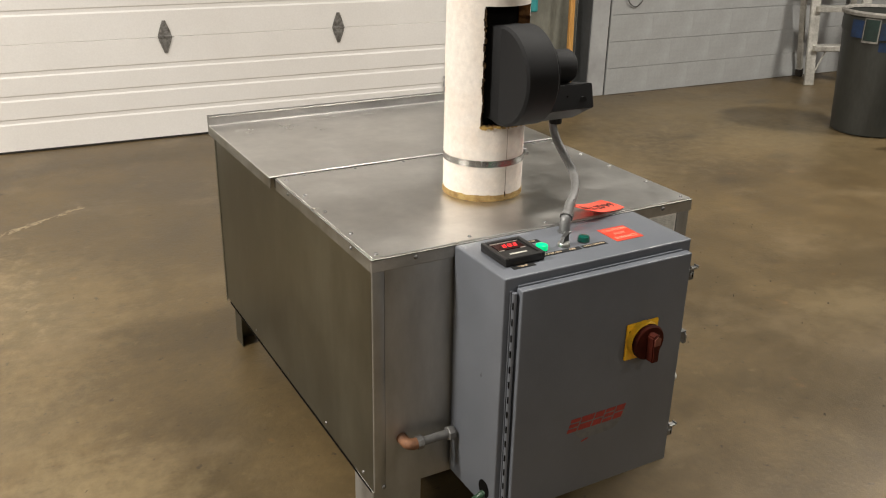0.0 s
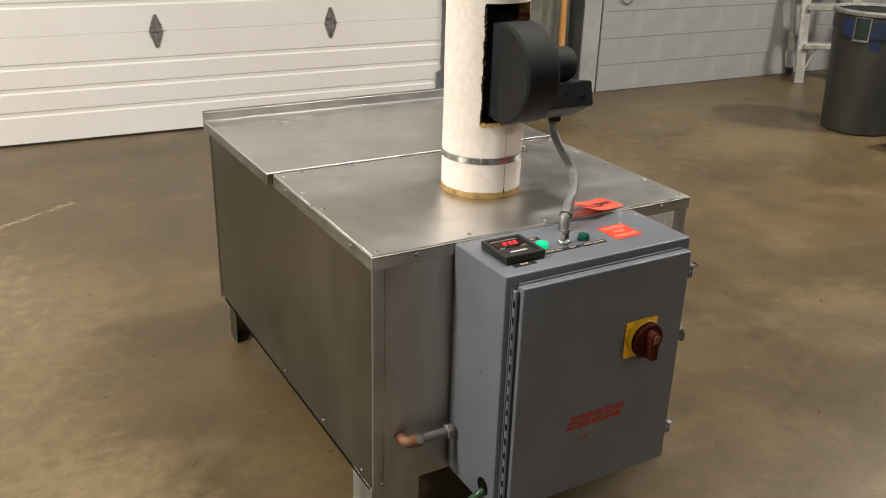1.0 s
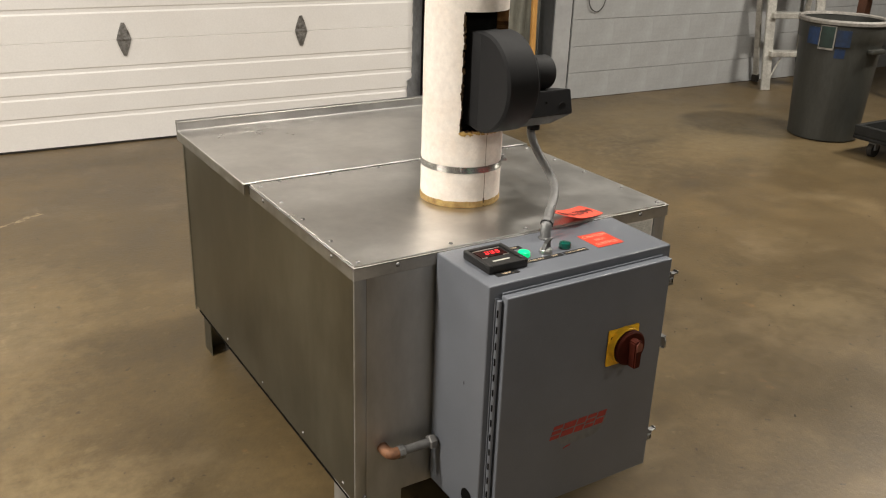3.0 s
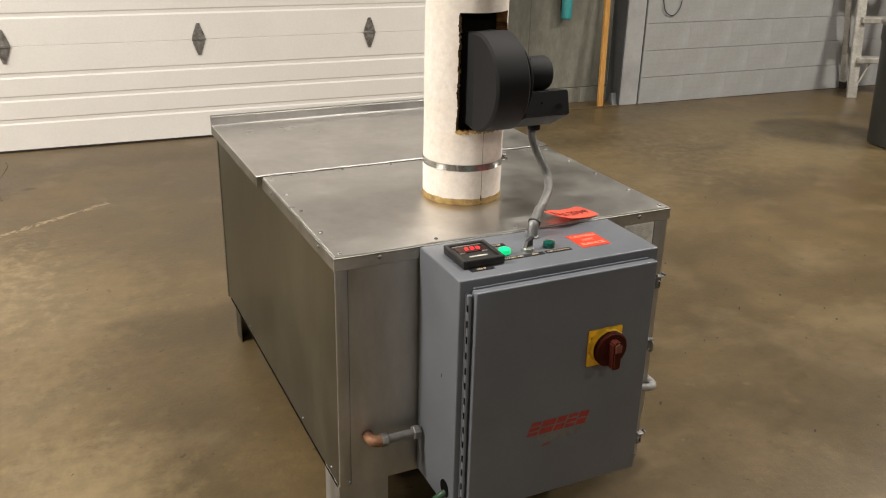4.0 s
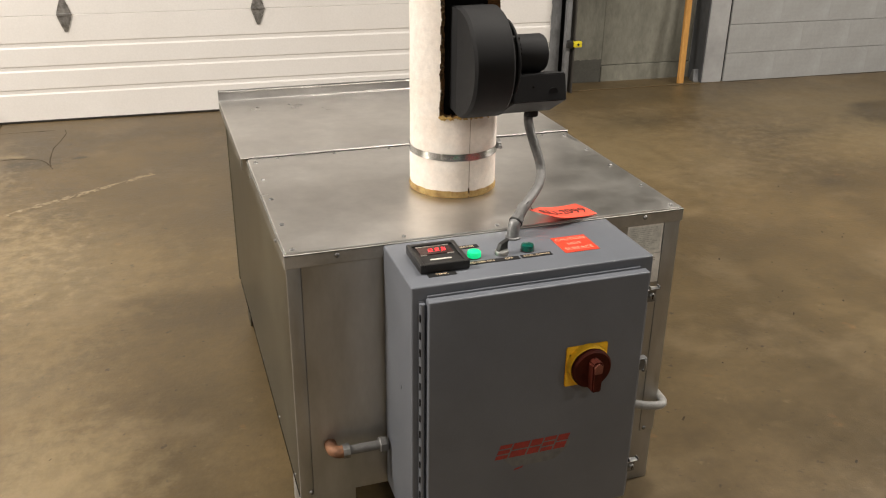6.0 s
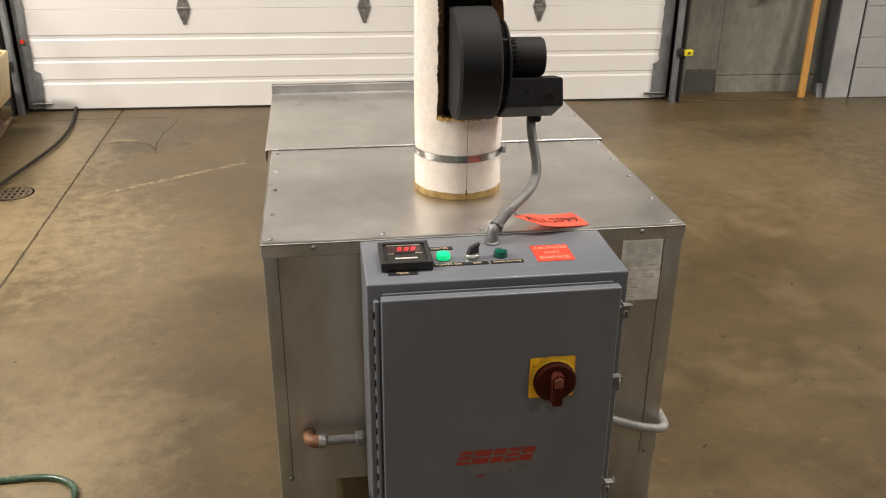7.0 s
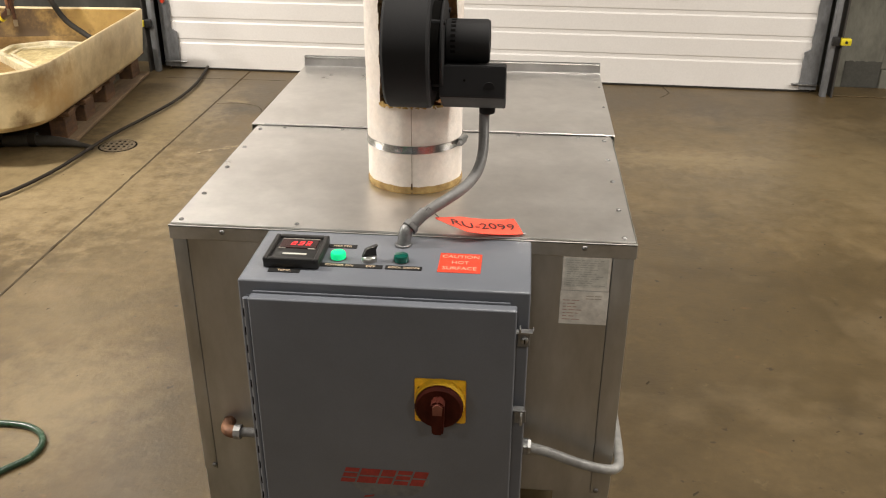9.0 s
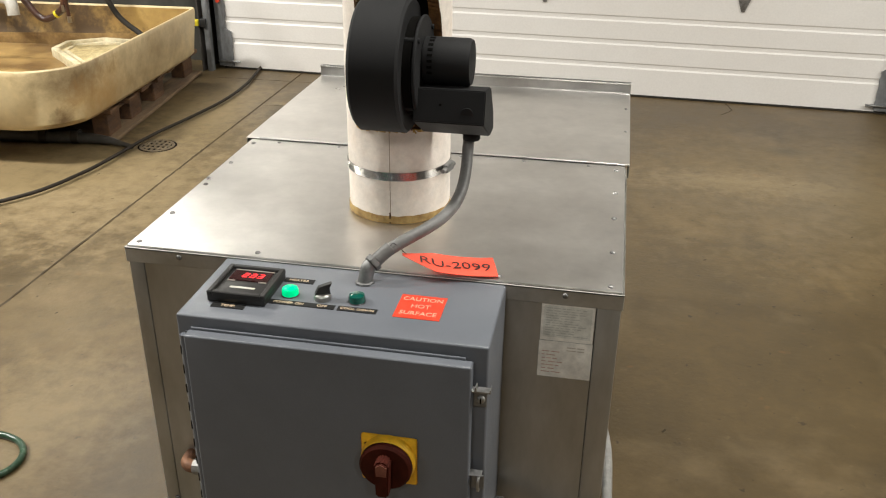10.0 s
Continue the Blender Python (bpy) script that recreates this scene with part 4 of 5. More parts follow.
# rotary disconnect switch
SX, SZ = 1.2645, 0.561
disc = part("rotary_switch", B(), YELLOW, cab, "yellow and maroon rotary disconnect switch")
old = disc.data
bm = box(B(), (SX - 0.046, DY - 0.006, SZ - 0.050), (SX + 0.046, DY, SZ + 0.042), 0.004, 2)
lathe(bm, [(0.0452, 0), (0.0452, 0.008), (0.0435, 0.0145), (0.040, 0.0165)], Matrix.Translation((SX, DY - 0.005, SZ)) @ pose(0, 0, 0, 90), 48)
disc.data = finish(bm, "rotary_switch", YELLOW)
bpy.data.meshes.remove(old)
part("dial", lathe(B(), [(0.040, 0), (0.0428, 0.002), (0.0428, 0.010), (0.039, 0.014), (0.010, 0.0145)], Matrix.Translation((SX, DY - 0.020, SZ)) @ pose(0, 0, 0, 90), 48), KNOB_RED, disc, "maroon plastic dial")
bm = B()
prism(bm, [(SX - 0.012, SZ + 0.024), (SX, SZ + 0.031), (SX + 0.012, SZ + 0.024), (SX + 0.010, SZ - 0.040), (SX - 0.010, SZ - 0.040)], DY - 0.057, DY - 0.032, "y")
bmesh.ops.bevel(bm, geom=bm.edges[:], offset=0.003, segments=2, affect="EDGES")
part("handle", bm, KNOB_RED, disc)
part("worn_cap", prism(B(), [(SX - 0.009, SZ + 0.021), (SX, SZ + 0.027), (SX + 0.009, SZ + 0.021), (SX + 0.008, SZ + 0.004), (SX - 0.008, SZ + 0.004)], DY - 0.0582, DY - 0.056, "y"), KNOB_WORN, disc, "scuffed pale handle top")
part("padlock_hole", box(B(), (SX - 0.040, DY - 0.0068, SZ + 0.016), (SX - 0.032, DY - 0.0055, SZ + 0.026)), KNOB_RED, disc)

# maker's mark as five plain slanted red blocks, with a small red dash under it
LZ0, LZ1, SLANT = 0.3565, 0.3905, 0.36
mark = part("red_mark", prism(B(), [(1.118, 0.321), (1.137, 0.325), (1.139, 0.329), (1.120, 0.325)], DY - 0.0006, DY + 0.0002, "y"), LOGO_RED, cab, "faded red slanted block mark")
part("worn_patch", prism(B(), [(1.165 + 0.075 * math.cos(t) * (1 + 0.14 * math.sin(3 * t)), 0.358 + 0.036 * math.sin(t) * (1 + 0.2 * math.cos(2 * t))) for t in [2 * math.pi * i / 28 for i in range(28)]], DY - 0.0003, DY + 0.0002, "y"),
     surface("rubbed_enamel", (0.162, 0.162, 0.152), (0.138, 0.142, 0.150), 0.4, 0.5, big=30, bump=0.05), mark)
x = 1.074
for w, slits in ((0.031, 2), (0.040, 1), (0.030, 1), (0.031, 2), (0.030, 1)):
    bm = B()
    step = (LZ1 - LZ0 + 0.0035) / (slits + 1)
    for k in range(slits + 1):
        za = k * step
        zb = za + step - 0.0035
        prism(bm, [(x + za * SLANT, LZ0 + za), (x + w - 0.004 + za * SLANT, LZ0 + za), (x + w - 0.004 + zb * SLANT, LZ0 + zb), (x + zb * SLANT, LZ0 + zb)], DY - 0.0006, DY + 0.0002, "y")
    part("bar", bm, LOGO_RED, mark)
    x += w
part("side_scratch", box(B(), (CX0 - 0.0005, 1.398, 0.498), (CX0 + 0.001, 1.400, 0.507)), DARK, cab, "small dark scratch")

# temperature meter on the cabinet top
meter = part("meter", B(), BLACK_PLASTIC, cab, "black panel thermometer with red digits")
old = meter.data
bm = box(B(), (0.937, 1.373, CZ1), (1.038, 1.475, CZ1 + 0.015), 0.003, 2)
frame_t = CZ1 + 0.020
for lo, hi in (((0.937, 1.373), (0.946, 1.475)), ((1.029, 1.373), (1.038, 1.475)), ((0.946, 1.373), (1.029, 1.382)), ((0.946, 1.466), (1.029, 1.475))):
    box(bm, (*lo, CZ1 + 0.010), (*hi, frame_t), 0.0015, 1)
meter.data = finish(bm, "meter", BLACK_PLASTIC)
bpy.data.meshes.remove(old)
part("window", box(B(), (0.953, 1.425, CZ1 + 0.014), (1.022, 1.461, CZ1 + 0.0165), 0.0008, 1), SCREEN, meter, "dark red display window")
ITALIC = 0.18
SEG = {"2": "abged", "3": "abgcd"}
for k, ch in enumerate("233"):
    x, y, w, h, t = 0.974 + k * 0.0135, 1.443, 0.0085, 0.0062, 0.0012
    z0, z1 = CZ1 + 0.0163, CZ1 + 0.0170
    bm = B()
    spots = {"a": (x, y + h, x + w, y + h + t), "g": (x, y, x + w, y + t), "d": (x, y - h, x + w, y - h + t),
             "b": (x + w - t, y + t, x + w, y + h), "c": (x + w - t, y - h + t, x + w, y), "e": (x, y - h + t, x + t, y), "f": (x, y + t, x + t, y + h)}
    for s in SEG[ch]:
        a = spots[s]
        box(bm, (a[0], a[1], z0), (a[2], a[3], z1))
    for v in bm.verts:
        v.co.x += (v.co.y - y) * ITALIC
    part("digit", bm, DIGITS, meter, "glowing red digit")
for a in ((0.953, 1.462, 1.022, 1.463), (0.953, 1.423, 0.966, 1.424), (1.008, 1.423, 1.022, 1.424)):
    part("window_line", box(B(), (a[0], a[1], CZ1 + 0.0145), (a[2], a[3], CZ1 + 0.0168)), WHITE_TEXT, meter)
part("maker_bar", box(B(), (0.966, 1.4, CZ1 + 0.0145), (1.010, 1.4055, CZ1 + 0.0157), 0.001, 1), WHITE_TEXT, meter)


def pilot_lamp(x, y, lens, label):
    p = part("pilot_lamp", lathe(B(), [(0.0150, CZ1), (0.0150, CZ1 + 0.0012), (0.0138, CZ1 + 0.0018)], Matrix.Translation((x, y, 0)), 24), BLACK_PLASTIC, cab, label)
    part("lens", lathe(B(), [(0.0142, CZ1 + 0.001), (0.0142, CZ1 + 0.0090), (0.0128, CZ1 + 0.0125), (0.008, CZ1 + 0.0142), (0.002, CZ1 + 0.0147)], Matrix.Translation((x, y, 0)), 24), lens, p)


pilot_lamp(1.064, 1.423, LAMP_ON, "lit green pilot lamp")
pilot_lamp(1.180, 1.423, LAMP_OFF, "unlit dark green pilot lamp")
sel = part("selector_switch", lathe(B(), [(0.0145, CZ1), (0.0145, CZ1 + 0.006), (0.0125, CZ1 + 0.010), (0.011, CZ1 + 0.011)], Matrix.Translation((1.122, 1.419, 0)), 28), BRIGHT, cab, "chrome collar selector switch")
bm = B()
prism(bm, [(-0.013, 0.0), (0.013, 0.0), (0.012, 0.012), (0.016, 0.020), (-0.006, 0.014)], -0.0045, 0.0045, "y")
bm.transform(Matrix.Translation((1.122, 1.419, CZ1 + 0.010)) @ pose(0, 0, 0, 0, 0, 24))
part("lever", bm, BLACK_PLASTIC, sel, "black selector lever")


def plate(x0, y0, x1, y1, words, size=0.0098):
    p = part("label_strip", box(B(), (x0, y0, CZ1 - 0.0005), (x1, y1, CZ1 + 0.0009)), LABEL_BLACK, cab, "black embossed label strip")
    for text, cx in words:
        lettering("lettering", text, size, pose(cx, (y0 + y1) / 2, CZ1 + 0.0011), LABEL_TEXT, p)


plate(0.949, 1.357, 1.006, 1.372, [("TEMP.", 0.9775)])
plate(1.036, 1.387, 1.150, 1.401, [("POWER ON", 1.071), ("OFF", 1.128)])
plate(1.155, 1.387, 1.221, 1.402, [("COOL DOWN", 1.188)], 0.0088)
plate(1.037, 1.464, 1.090, 1.479, [("HEATER", 1.063)])
caution = part("caution_label", box(B(), (1.249, 1.386, CZ1 - 0.0005), (1.326, 1.462, CZ1 + 0.0008)), RED_LABEL, cab, "red caution label with pale letters")
for text, y in (("CAUTION", 1.448), ("HOT", 1.425), ("SURFACE", 1.402)):
    lettering("lettering", text, 0.0165, pose(1.2875, y, CZ1 + 0.0010), CAUTION_TEXT, caution, 0.92)

# inventory tag, curled card lying on the lid
tag = thing("inventory_tag", "curled coral-red card tag with handwritten number", "tag", (1.32, 1.56, ZT))


def tag_point(u, v, lift=0.0):
    """u along the card, v across it."""
    x = 1.232 + 0.158 * u - 0.020 * (v - 0.5)
    y = 1.533 + 0.046 * u + 0.070 * (v - 0.5)
    z = 0.7745 + 0.031 * (1 - u) ** 2.0 + 0.006 * u * v * (1 - v) + lift
    return Vector((x, y, z))


bm = B()
NU, NV = 24, 8
grid = []
for i in range(NU + 1):
    u = i / NU
    w = min(1.0, 0.12 + u * 2.6)
    grid.append([tag_point(u, 0.5 + (j / NV - 0.5) * w) for j in range(NV + 1)])
vs = [[bm.verts.new(p) for p in row] for row in grid]
for i in range(NU):
    for j in range(NV):
        bm.faces.new((vs[i][j], vs[i + 1][j], vs[i + 1][j + 1], vs[i][j + 1]))
card = part("card", bm, TAG_RED, tag, angle=60)
mod = card.modifiers.new("thick", "SOLIDIFY")
mod.thickness = 0.0006
word = lettering("handwriting", "RU-2099", 0.036, Matrix(), INK, tag, 1.0, -0.0002)
for v in word.data.vertices:
    u, w = 0.560 + v.co.x / 0.168, 0.44 + v.co.y / 0.073 + 0.04 * math.sin(v.co.x * 90)
    v.co = tag_point(u, w, 0.0008 + v.co.z)

part("tie_wire", tube(B(), smooth_path([(1.238, 1.535, 0.806), (1.228, 1.530, 0.818), (1.220, 1.519, 0.832), (1.214, 1.517, 0.826)], 5), 0.0008, 6), BLACK_PLASTIC, tag, "thin dark tie wire")

# conduit stub between cabinet and tank, west side
stub = thing("conduit_stub", "short grey conduit with a copper elbow into the tank", "conduit", (0.84, 1.50, 0.292))
SYp, SZp = 1.502, 0.292
part("tube", rod(B(), (0.802, SYp, SZp), (0.886, SYp, SZp), 0.0105), CONDUIT, stub)
xl = pose(0.880, SYp, SZp, 0, 90, 0)
part("hex_nut", lathe(B(), [(0.016, 0), (0.018, 0.002), (0.018, 0.014), (0.015, 0.019)], xl, 6), CONDUIT, stub, "", 20)
part("collar", rod(B(), (0.797, SYp, SZp), (0.812, SYp, SZp), 0.0165, n=8), ZINC, stub, "zinc compression collar")
part("copper_elbow", tube(B(), smooth_path([(0.800, SYp, SZp), (0.788, SYp, SZp), (0.779, SYp + 0.007, SZp), (0.776, SYp + 0.018, SZp), (0.776, YF + 0.008, SZp)], 6), 0.0138, 16), COPPER, stub, "tarnished copper elbow")

# conduit leaving the cabinet on the east side, bending back along the tank
loop = thing("cabinet_conduit", "grey flexible conduit curving from cabinet to tank side", "conduit", (1.43, 1.45, 0.34))
part("tube", tube(B(), smooth_path([(1.425, 1.490, 0.310), (1.465, 1.492, 0.300), (1.535, 1.498, 0.270), (1.575, 1.504, 0.255), (1.605, 1.511, 0.246), (1.622, 1.522, 0.243), (1.629, 1.545, 0.242), (1.631, 1.62, 0.241), (1.628, 1.78, 0.240), (1.612, 1.90, 0.24)], 8), 0.0108, 14), PALE_CONDUIT, loop)
part("hex_nut", lathe(B(), [(0.017, 0), (0.019, 0.002), (0.019, 0.014), (0.015, 0.020)], pose(CX1, 1.490, 0.311, 0, 90, 0), 6), ZINC, loop, "zinc hexagonal nut", 20)

# power cord out of the cabinet's side, over the floor
cord = thing("green_cord", "dark green power cord looping over the floor", "cord", (0.2, 1.6, 0))
pts = [(0.914, 1.366, 0.206), (0.889, 1.372, 0.190), (0.855, 1.41, 0.120), (0.80, 1.44, 0.03), (0.70, 1.40, 0.012), (0.45, 1.22, 0.008), (0.15, 1.30, 0.008), (0.03, 1.50, 0.008),
       (0.115, 1.635, 0.008), (0.168, 1.705, 0.008), (0.166, 1.770, 0.008), (0.115, 1.818, 0.008), (0.02, 1.830, 0.008), (-0.12, 1.80, 0.008), (-0.32, 1.60, 0.008), (-0.55, 1.20, 0.012), (-0.9, 0.9, 0.012)]
part("cable", tube(B(), smooth_path(pts, 10), 0.0088, 12), GREEN_HOSE, cord)
part("grommet", rod(B(), (CX0 - 0.001, 1.367, 0.216), (CX0 + 0.004, 1.367, 0.216), 0.022, n=20), DARK, cord, "dark cable hole")

# ---- floor details ----
drain = thing("floor_drain", "round cast iron floor drain grate", "drain", (-0.622, 4.045, 0))
part("ring", lathe(B(), [(0.072, 0.0), (0.072, 0.004), (0.085, 0.004), (0.087, 0.0)], Matrix.Translation((-0.622, 4.045, 0)), 48, False), IRON, drain)
part("pit", lathe(B(), [(0.073, 0.0008), (0.001, 0.001)], Matrix.Translation((-0.622, 4.045, 0)), 40, False), DARK, drain)
part("joint", lathe(B(), [(0.095, 0.0008), (0.086, 0.001)], Matrix.Translation((-0.622, 4.045, 0)), 48, False), DARK, drain, "dark gap round the grate")
for k in range(-2, 3):
    x = k * 0.027
    ln = math.sqrt(0.072 ** 2 - x * x)
    part("grate_bar", box(B(), (-0.622 + x - 0.0065, 4.045 - ln, 0.0012), (-0.622 + x + 0.0065, 4.045 + ln, 0.0045), 0.001, 1), IRON, drain)
for k in range(-1, 2):
    y = k * 0.038
    ln = math.sqrt(0.070 ** 2 - y * y)
    part("grate_bar", box(B(), (-0.622 - ln, 4.045 + y - 0.008, 0.0013), (-0.622 + ln, 4.045 + y + 0.008, 0.0046), 0.001, 1), IRON, drain)

rng = random.Random(11)


def flecks(name, a, b, width, count, material, label, category, size=0.006, fade=0.5):
    """Scattered worn flakes along a line."""
    a, b = Vector(a), Vector(b)
    d = (b - a).normalized()
    nrm = Vector((-d.y, d.x, 0))
    bm = B()
    for _ in range(count):
        s = rng.random()
        c = a.lerp(b, s) + nrm * rng.gauss(0, width) + Vector((0, 0, rng.uniform(0.0004, 0.0018)))
        l, w, t = size * rng.uniform(0.4, 2.2), size * rng.uniform(0.2, 0.6), rng.gauss(0, 0.15)
        e, f = (d + nrm * t).normalized() * l, nrm * w
        bm.faces.new([bm.verts.new(p) for p in (c - e - f * 0.6, c + e * 0.7 - f, c + e + f * 0.4, c - e * 0.5 + f)])
    return solid(name, bm, material, label, category, "stuff")


flecks("worn_floor_line", (-0.20, 3.99, 0), (0.44, 4.385, 0), 0.009, 170, WORN_WHITE, "worn white paint line on the concrete floor", "floor line", 0.009)


def crack(points, w, name="floor_crack", material=None, label="dark crack in the concrete floor", category="crack"):
    pts = smooth_path(points, 6)
    bm = B()
    prev = None
    for i, p in enumerate(pts):
        d = (pts[min(i + 1, len(pts) - 1)] - pts[max(i - 1, 0)]).normalized()
        n = Vector((-d.y, d.x, 0)) * (w * rng.uniform(0.4, 1.3))
        j = Vector((rng.gauss(0, w * 0.5), rng.gauss(0, w * 0.5), 0.0008))
        cur = (bm.verts.new(p + n + j), bm.verts.new(p - n + j))
        if prev:
            bm.faces.new((prev[0], prev[1], cur[1], cur[0]))
        prev = cur
    return solid(name, bm, material or CRACK, label, category, "stuff")


crack([(-0.02, 5.32, 0), (-0.01, 5.24, 0), (-0.03, 5.10, 0), (-0.06, 4.95, 0), (-0.06, 4.70, 0), (-0.04, 4.60, 0)], 0.0028, material=FAINT_CRACK)
joint_rng = random.Random(21)
crack([(JOINT + joint_rng.gauss(0, 0.0022), 0.6 + 0.16 * k, 0) for k in range(30)], 0.0046, "joint_dirt", FAINT_CRACK, "dirt-filled ragged edge of the sawn floor joint", "joint")
crack([(-0.36, 4.80, 0), (-0.25, 4.82, 0), (-0.12, 4.78, 0), (-0.05, 4.66, 0)], 0.0042, material=FAINT_CRACK)
crack([(-0.86, 5.315, 0), (-0.5, 5.325, 0), (-0.08, 5.32, 0)], 0.004)
crack([(2.20, 5.20, 0), (2.26, 5.30, 0), (2.24, 5.43, 0)], 0.005, material=FAINT_CRACK)

askew(crack([(4.44, 5.417, 0), (4.75, 5.413, 0), (5.15, 5.416, 0), (5.65, 5.411, 0), (6.15, 5.414, 0), (6.95, 5.411, 0)], 0.009, "wall_grime", None, "dark line of grime along the foot of the block wall", "grime"))
crack([(4.46, 5.33, 0), (4.54, 5.28, 0), (4.64, 5.20, 0)], 0.004)

flecks("floor_debris", (2.0, 1.4, 0), (3.6, 3.2, 0), 0.7, 60, CRACK, "scattered dark specks of debris on the floor", "debris", 0.0065)
flecks("floor_debris", (-1.1, 1.6, 0), (-0.2, 3.6, 0), 0.4, 30, CRACK, "scattered dark specks of debris on the floor", "debris", 0.005)

# dark rubber hose and grey suction hose
bm = tube(B(), smooth_path([(-0.664, 5.56, 0.02), (-0.657, 5.50, 0.017), (-0.602, 5.14, 0.017), (-0.597, 4.80, 0.017), (-0.643, 4.47, 0.017), (-0.688, 4.20, 0.02), (-0.708, 4.00, 0.022), (-0.755, 3.60, 0.017),
                            (-0.88, 3.26, 0.017), (-1.25, 2.93, 0.017), (-2.1, 2.7, 0.017), (-3.2, 2.9, 0.017)], 10), 0.0084, 12)
solid("black_hose", bm, DUSTY_RUBBER, "long black rubber hose running over the floor", "hose")
hose = thing("suction_hose", "grey suction hose with couplings lying before the pallet", "hose", (-1.0, 3.95, 0))
part("tube", tube(B(), smooth_path([(-2.4, 3.86, 0.032), (-1.7, 3.925, 0.032), (-1.2, 3.975, 0.032), (-1.03, 3.998, 0.032), (-0.87, 4.000, 0.027), (-0.775, 3.985, 0.020), (-0.715, 3.965, 0.016)], 10), 0.03, 16, lambda i: 0.031 if i < 30 else max(0.013, 0.031 - 0.0009 * (i - 30))), GREY_HOSE, hose)
for x in (-1.19, -1.03):
    part("coupling", rod(B(), (x - 0.018, 3.996 + (x + 1.03) * 0.14, 0.036), (x + 0.018, 4.001 + (x + 1.03) * 0.14, 0.036), 0.036), RUBBER, hose, "dark hose coupling")

# ---- tub on its pallet ----
def turned(bm, x, y, degrees):
    bm.transform(Matrix.Translation((x, y, 0)) @ pose(0, 0, 0, 0, 0, degrees) @ Matrix.Translation((-x, -y, 0)))
    return bm


PA, PB, PC, PD, PZ = -2.20, -0.850, 4.05, 5.36, 0.165
pallet = thing("pallet", "weathered wooden pallet under the tub", "pallet", (-1.55, 4.65, 0))


def board(name, lo, hi, material=None):
    return part(name, turned(box(B(), lo, hi, 0.004, 1), PB, PC, 6.5), material or PALLET, pallet)


for x in (PA + 0.05, (PA + PB) / 2, PB - 0.055):
    board("runner", (x - 0.07, PC - 0.02, 0.003), (x + 0.066, PD + 0.02, 0.022), DUSTY_WOOD)
    board("stringer", (x - 0.065, PC + 0.01, 0.123), (x + 0.020, PD - 0.01, PZ - 0.024))
    for y in (PC + 0.10, PC + 0.38, PC + 0.72, PD - 0.09):
        board("block", (x - 0.065, y - 0.075, 0.020), (x + 0.018, y + 0.075, 0.123))
for k in range(7):
    y = PC + k * (PD - PC - 0.10) / 6
    board("deck_board", (PA, y, PZ - 0.024), (PB + (0.012 if k % 2 else 0.0), y + 0.10, PZ))


def rounded_rect(x0, y0, x1, y1, radii, n=10):
    pts = []
    for sx, sy, a0, r in ((1, 1, 0, radii[0]), (-1, 1, 90, radii[1]), (-1, -1, 180, radii[2]), (1, -1, 270, radii[3])):
        cx, cy = (x1 - r if sx > 0 else x0 + r), (y1 - r if sy > 0 else y0 + r)
        for k in range(n + 1):
            a = radians(a0 + 90 * k / n)
            pts.append((cx + r * math.cos(a), cy + r * math.sin(a)))
    return pts


TX0, TY0, TX1, TY1, TZ0, TZ1 = -2.6, 3.60, -0.822, 5.15, PZ, 0.460
CORNERS = (0.045, 0.2, 0.2, 0.27)
tub = thing("tub", "stained cream polyethylene tub on a pallet", "tub", (-1.7, 4.45, TZ0))
bm = B()
rings = []
for off, z in ((0.14, TZ0), (0.055, TZ0 + 0.012), (0.022, TZ0 + 0.045), (0.0, TZ1 - 0.02), (0.0, TZ1), (0.004, TZ1 + 0.005), (0.012, TZ1 + 0.005), (0.016, TZ1), (0.040, TZ0 + 0.07), (0.075, TZ0 + 0.025)):
    rings.append([(x, y, z + 0.004 * noise.noise(Vector((x * 3, y * 3, 7)))) for x, y in rounded_rect(TX0 + off, TY0 + off, TX1 - off, TY1 - off, CORNERS)])
loft(bm, rings, True, True)
part("basin", turned(bm, -0.85, 4.35, 3.4), TUB, tub, "", 45)
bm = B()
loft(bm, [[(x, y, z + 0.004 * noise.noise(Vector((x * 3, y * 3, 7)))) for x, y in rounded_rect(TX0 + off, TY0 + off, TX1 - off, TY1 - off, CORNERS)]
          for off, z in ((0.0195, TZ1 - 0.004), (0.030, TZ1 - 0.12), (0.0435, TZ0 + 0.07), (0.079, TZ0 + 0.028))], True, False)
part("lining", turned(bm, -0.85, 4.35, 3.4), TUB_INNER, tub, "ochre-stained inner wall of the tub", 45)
bm = B()
loft(bm, [[(x, y, TZ0 + 0.030 + 0.010 * noise.noise(Vector((x * 4, y * 4, 0))) + (0.035 if k else 0.0)) for x, y in rounded_rect(TX0 + o, TY0 + o, TX1 - o, TY1 - o, CORNERS)] for k, o in enumerate((0.30, 0.068))][::-1], True, True)
part("residue", turned(bm, -0.85, 4.35, 3.4), TUB_DIRT, tub, "ochre residue in the tub")
bm = B()
low, high = [], []
for i in range(140):
    p = rounded_rect(TX0 + 0.055, TY0 + 0.055, TX1 - 0.055, TY1 - 0.055, CORNERS, 34)[i]
    q = rounded_rect(TX0 + 0.026, TY0 + 0.026, TX1 - 0.026, TY1 - 0.026, CORNERS, 34)[i]
    k = 0.34 + 0.75 * noise.noise(Vector((p[0] * 2.3, p[1] * 2.3, 4))) + 0.14 * noise.noise(Vector((p[0] * 9, p[1] * 9, 2)))
    k = min(0.85, max(0.06, k))
    low.append((p[0], p[1], TZ0 + 0.055))
    high.append((p[0] + (q[0] - p[0]) * k, p[1] + (q[1] - p[1]) * k, TZ0 + 0.055 + (TZ1 - TZ0 - 0.055) * k))
loft(bm, [low, high], True, False)
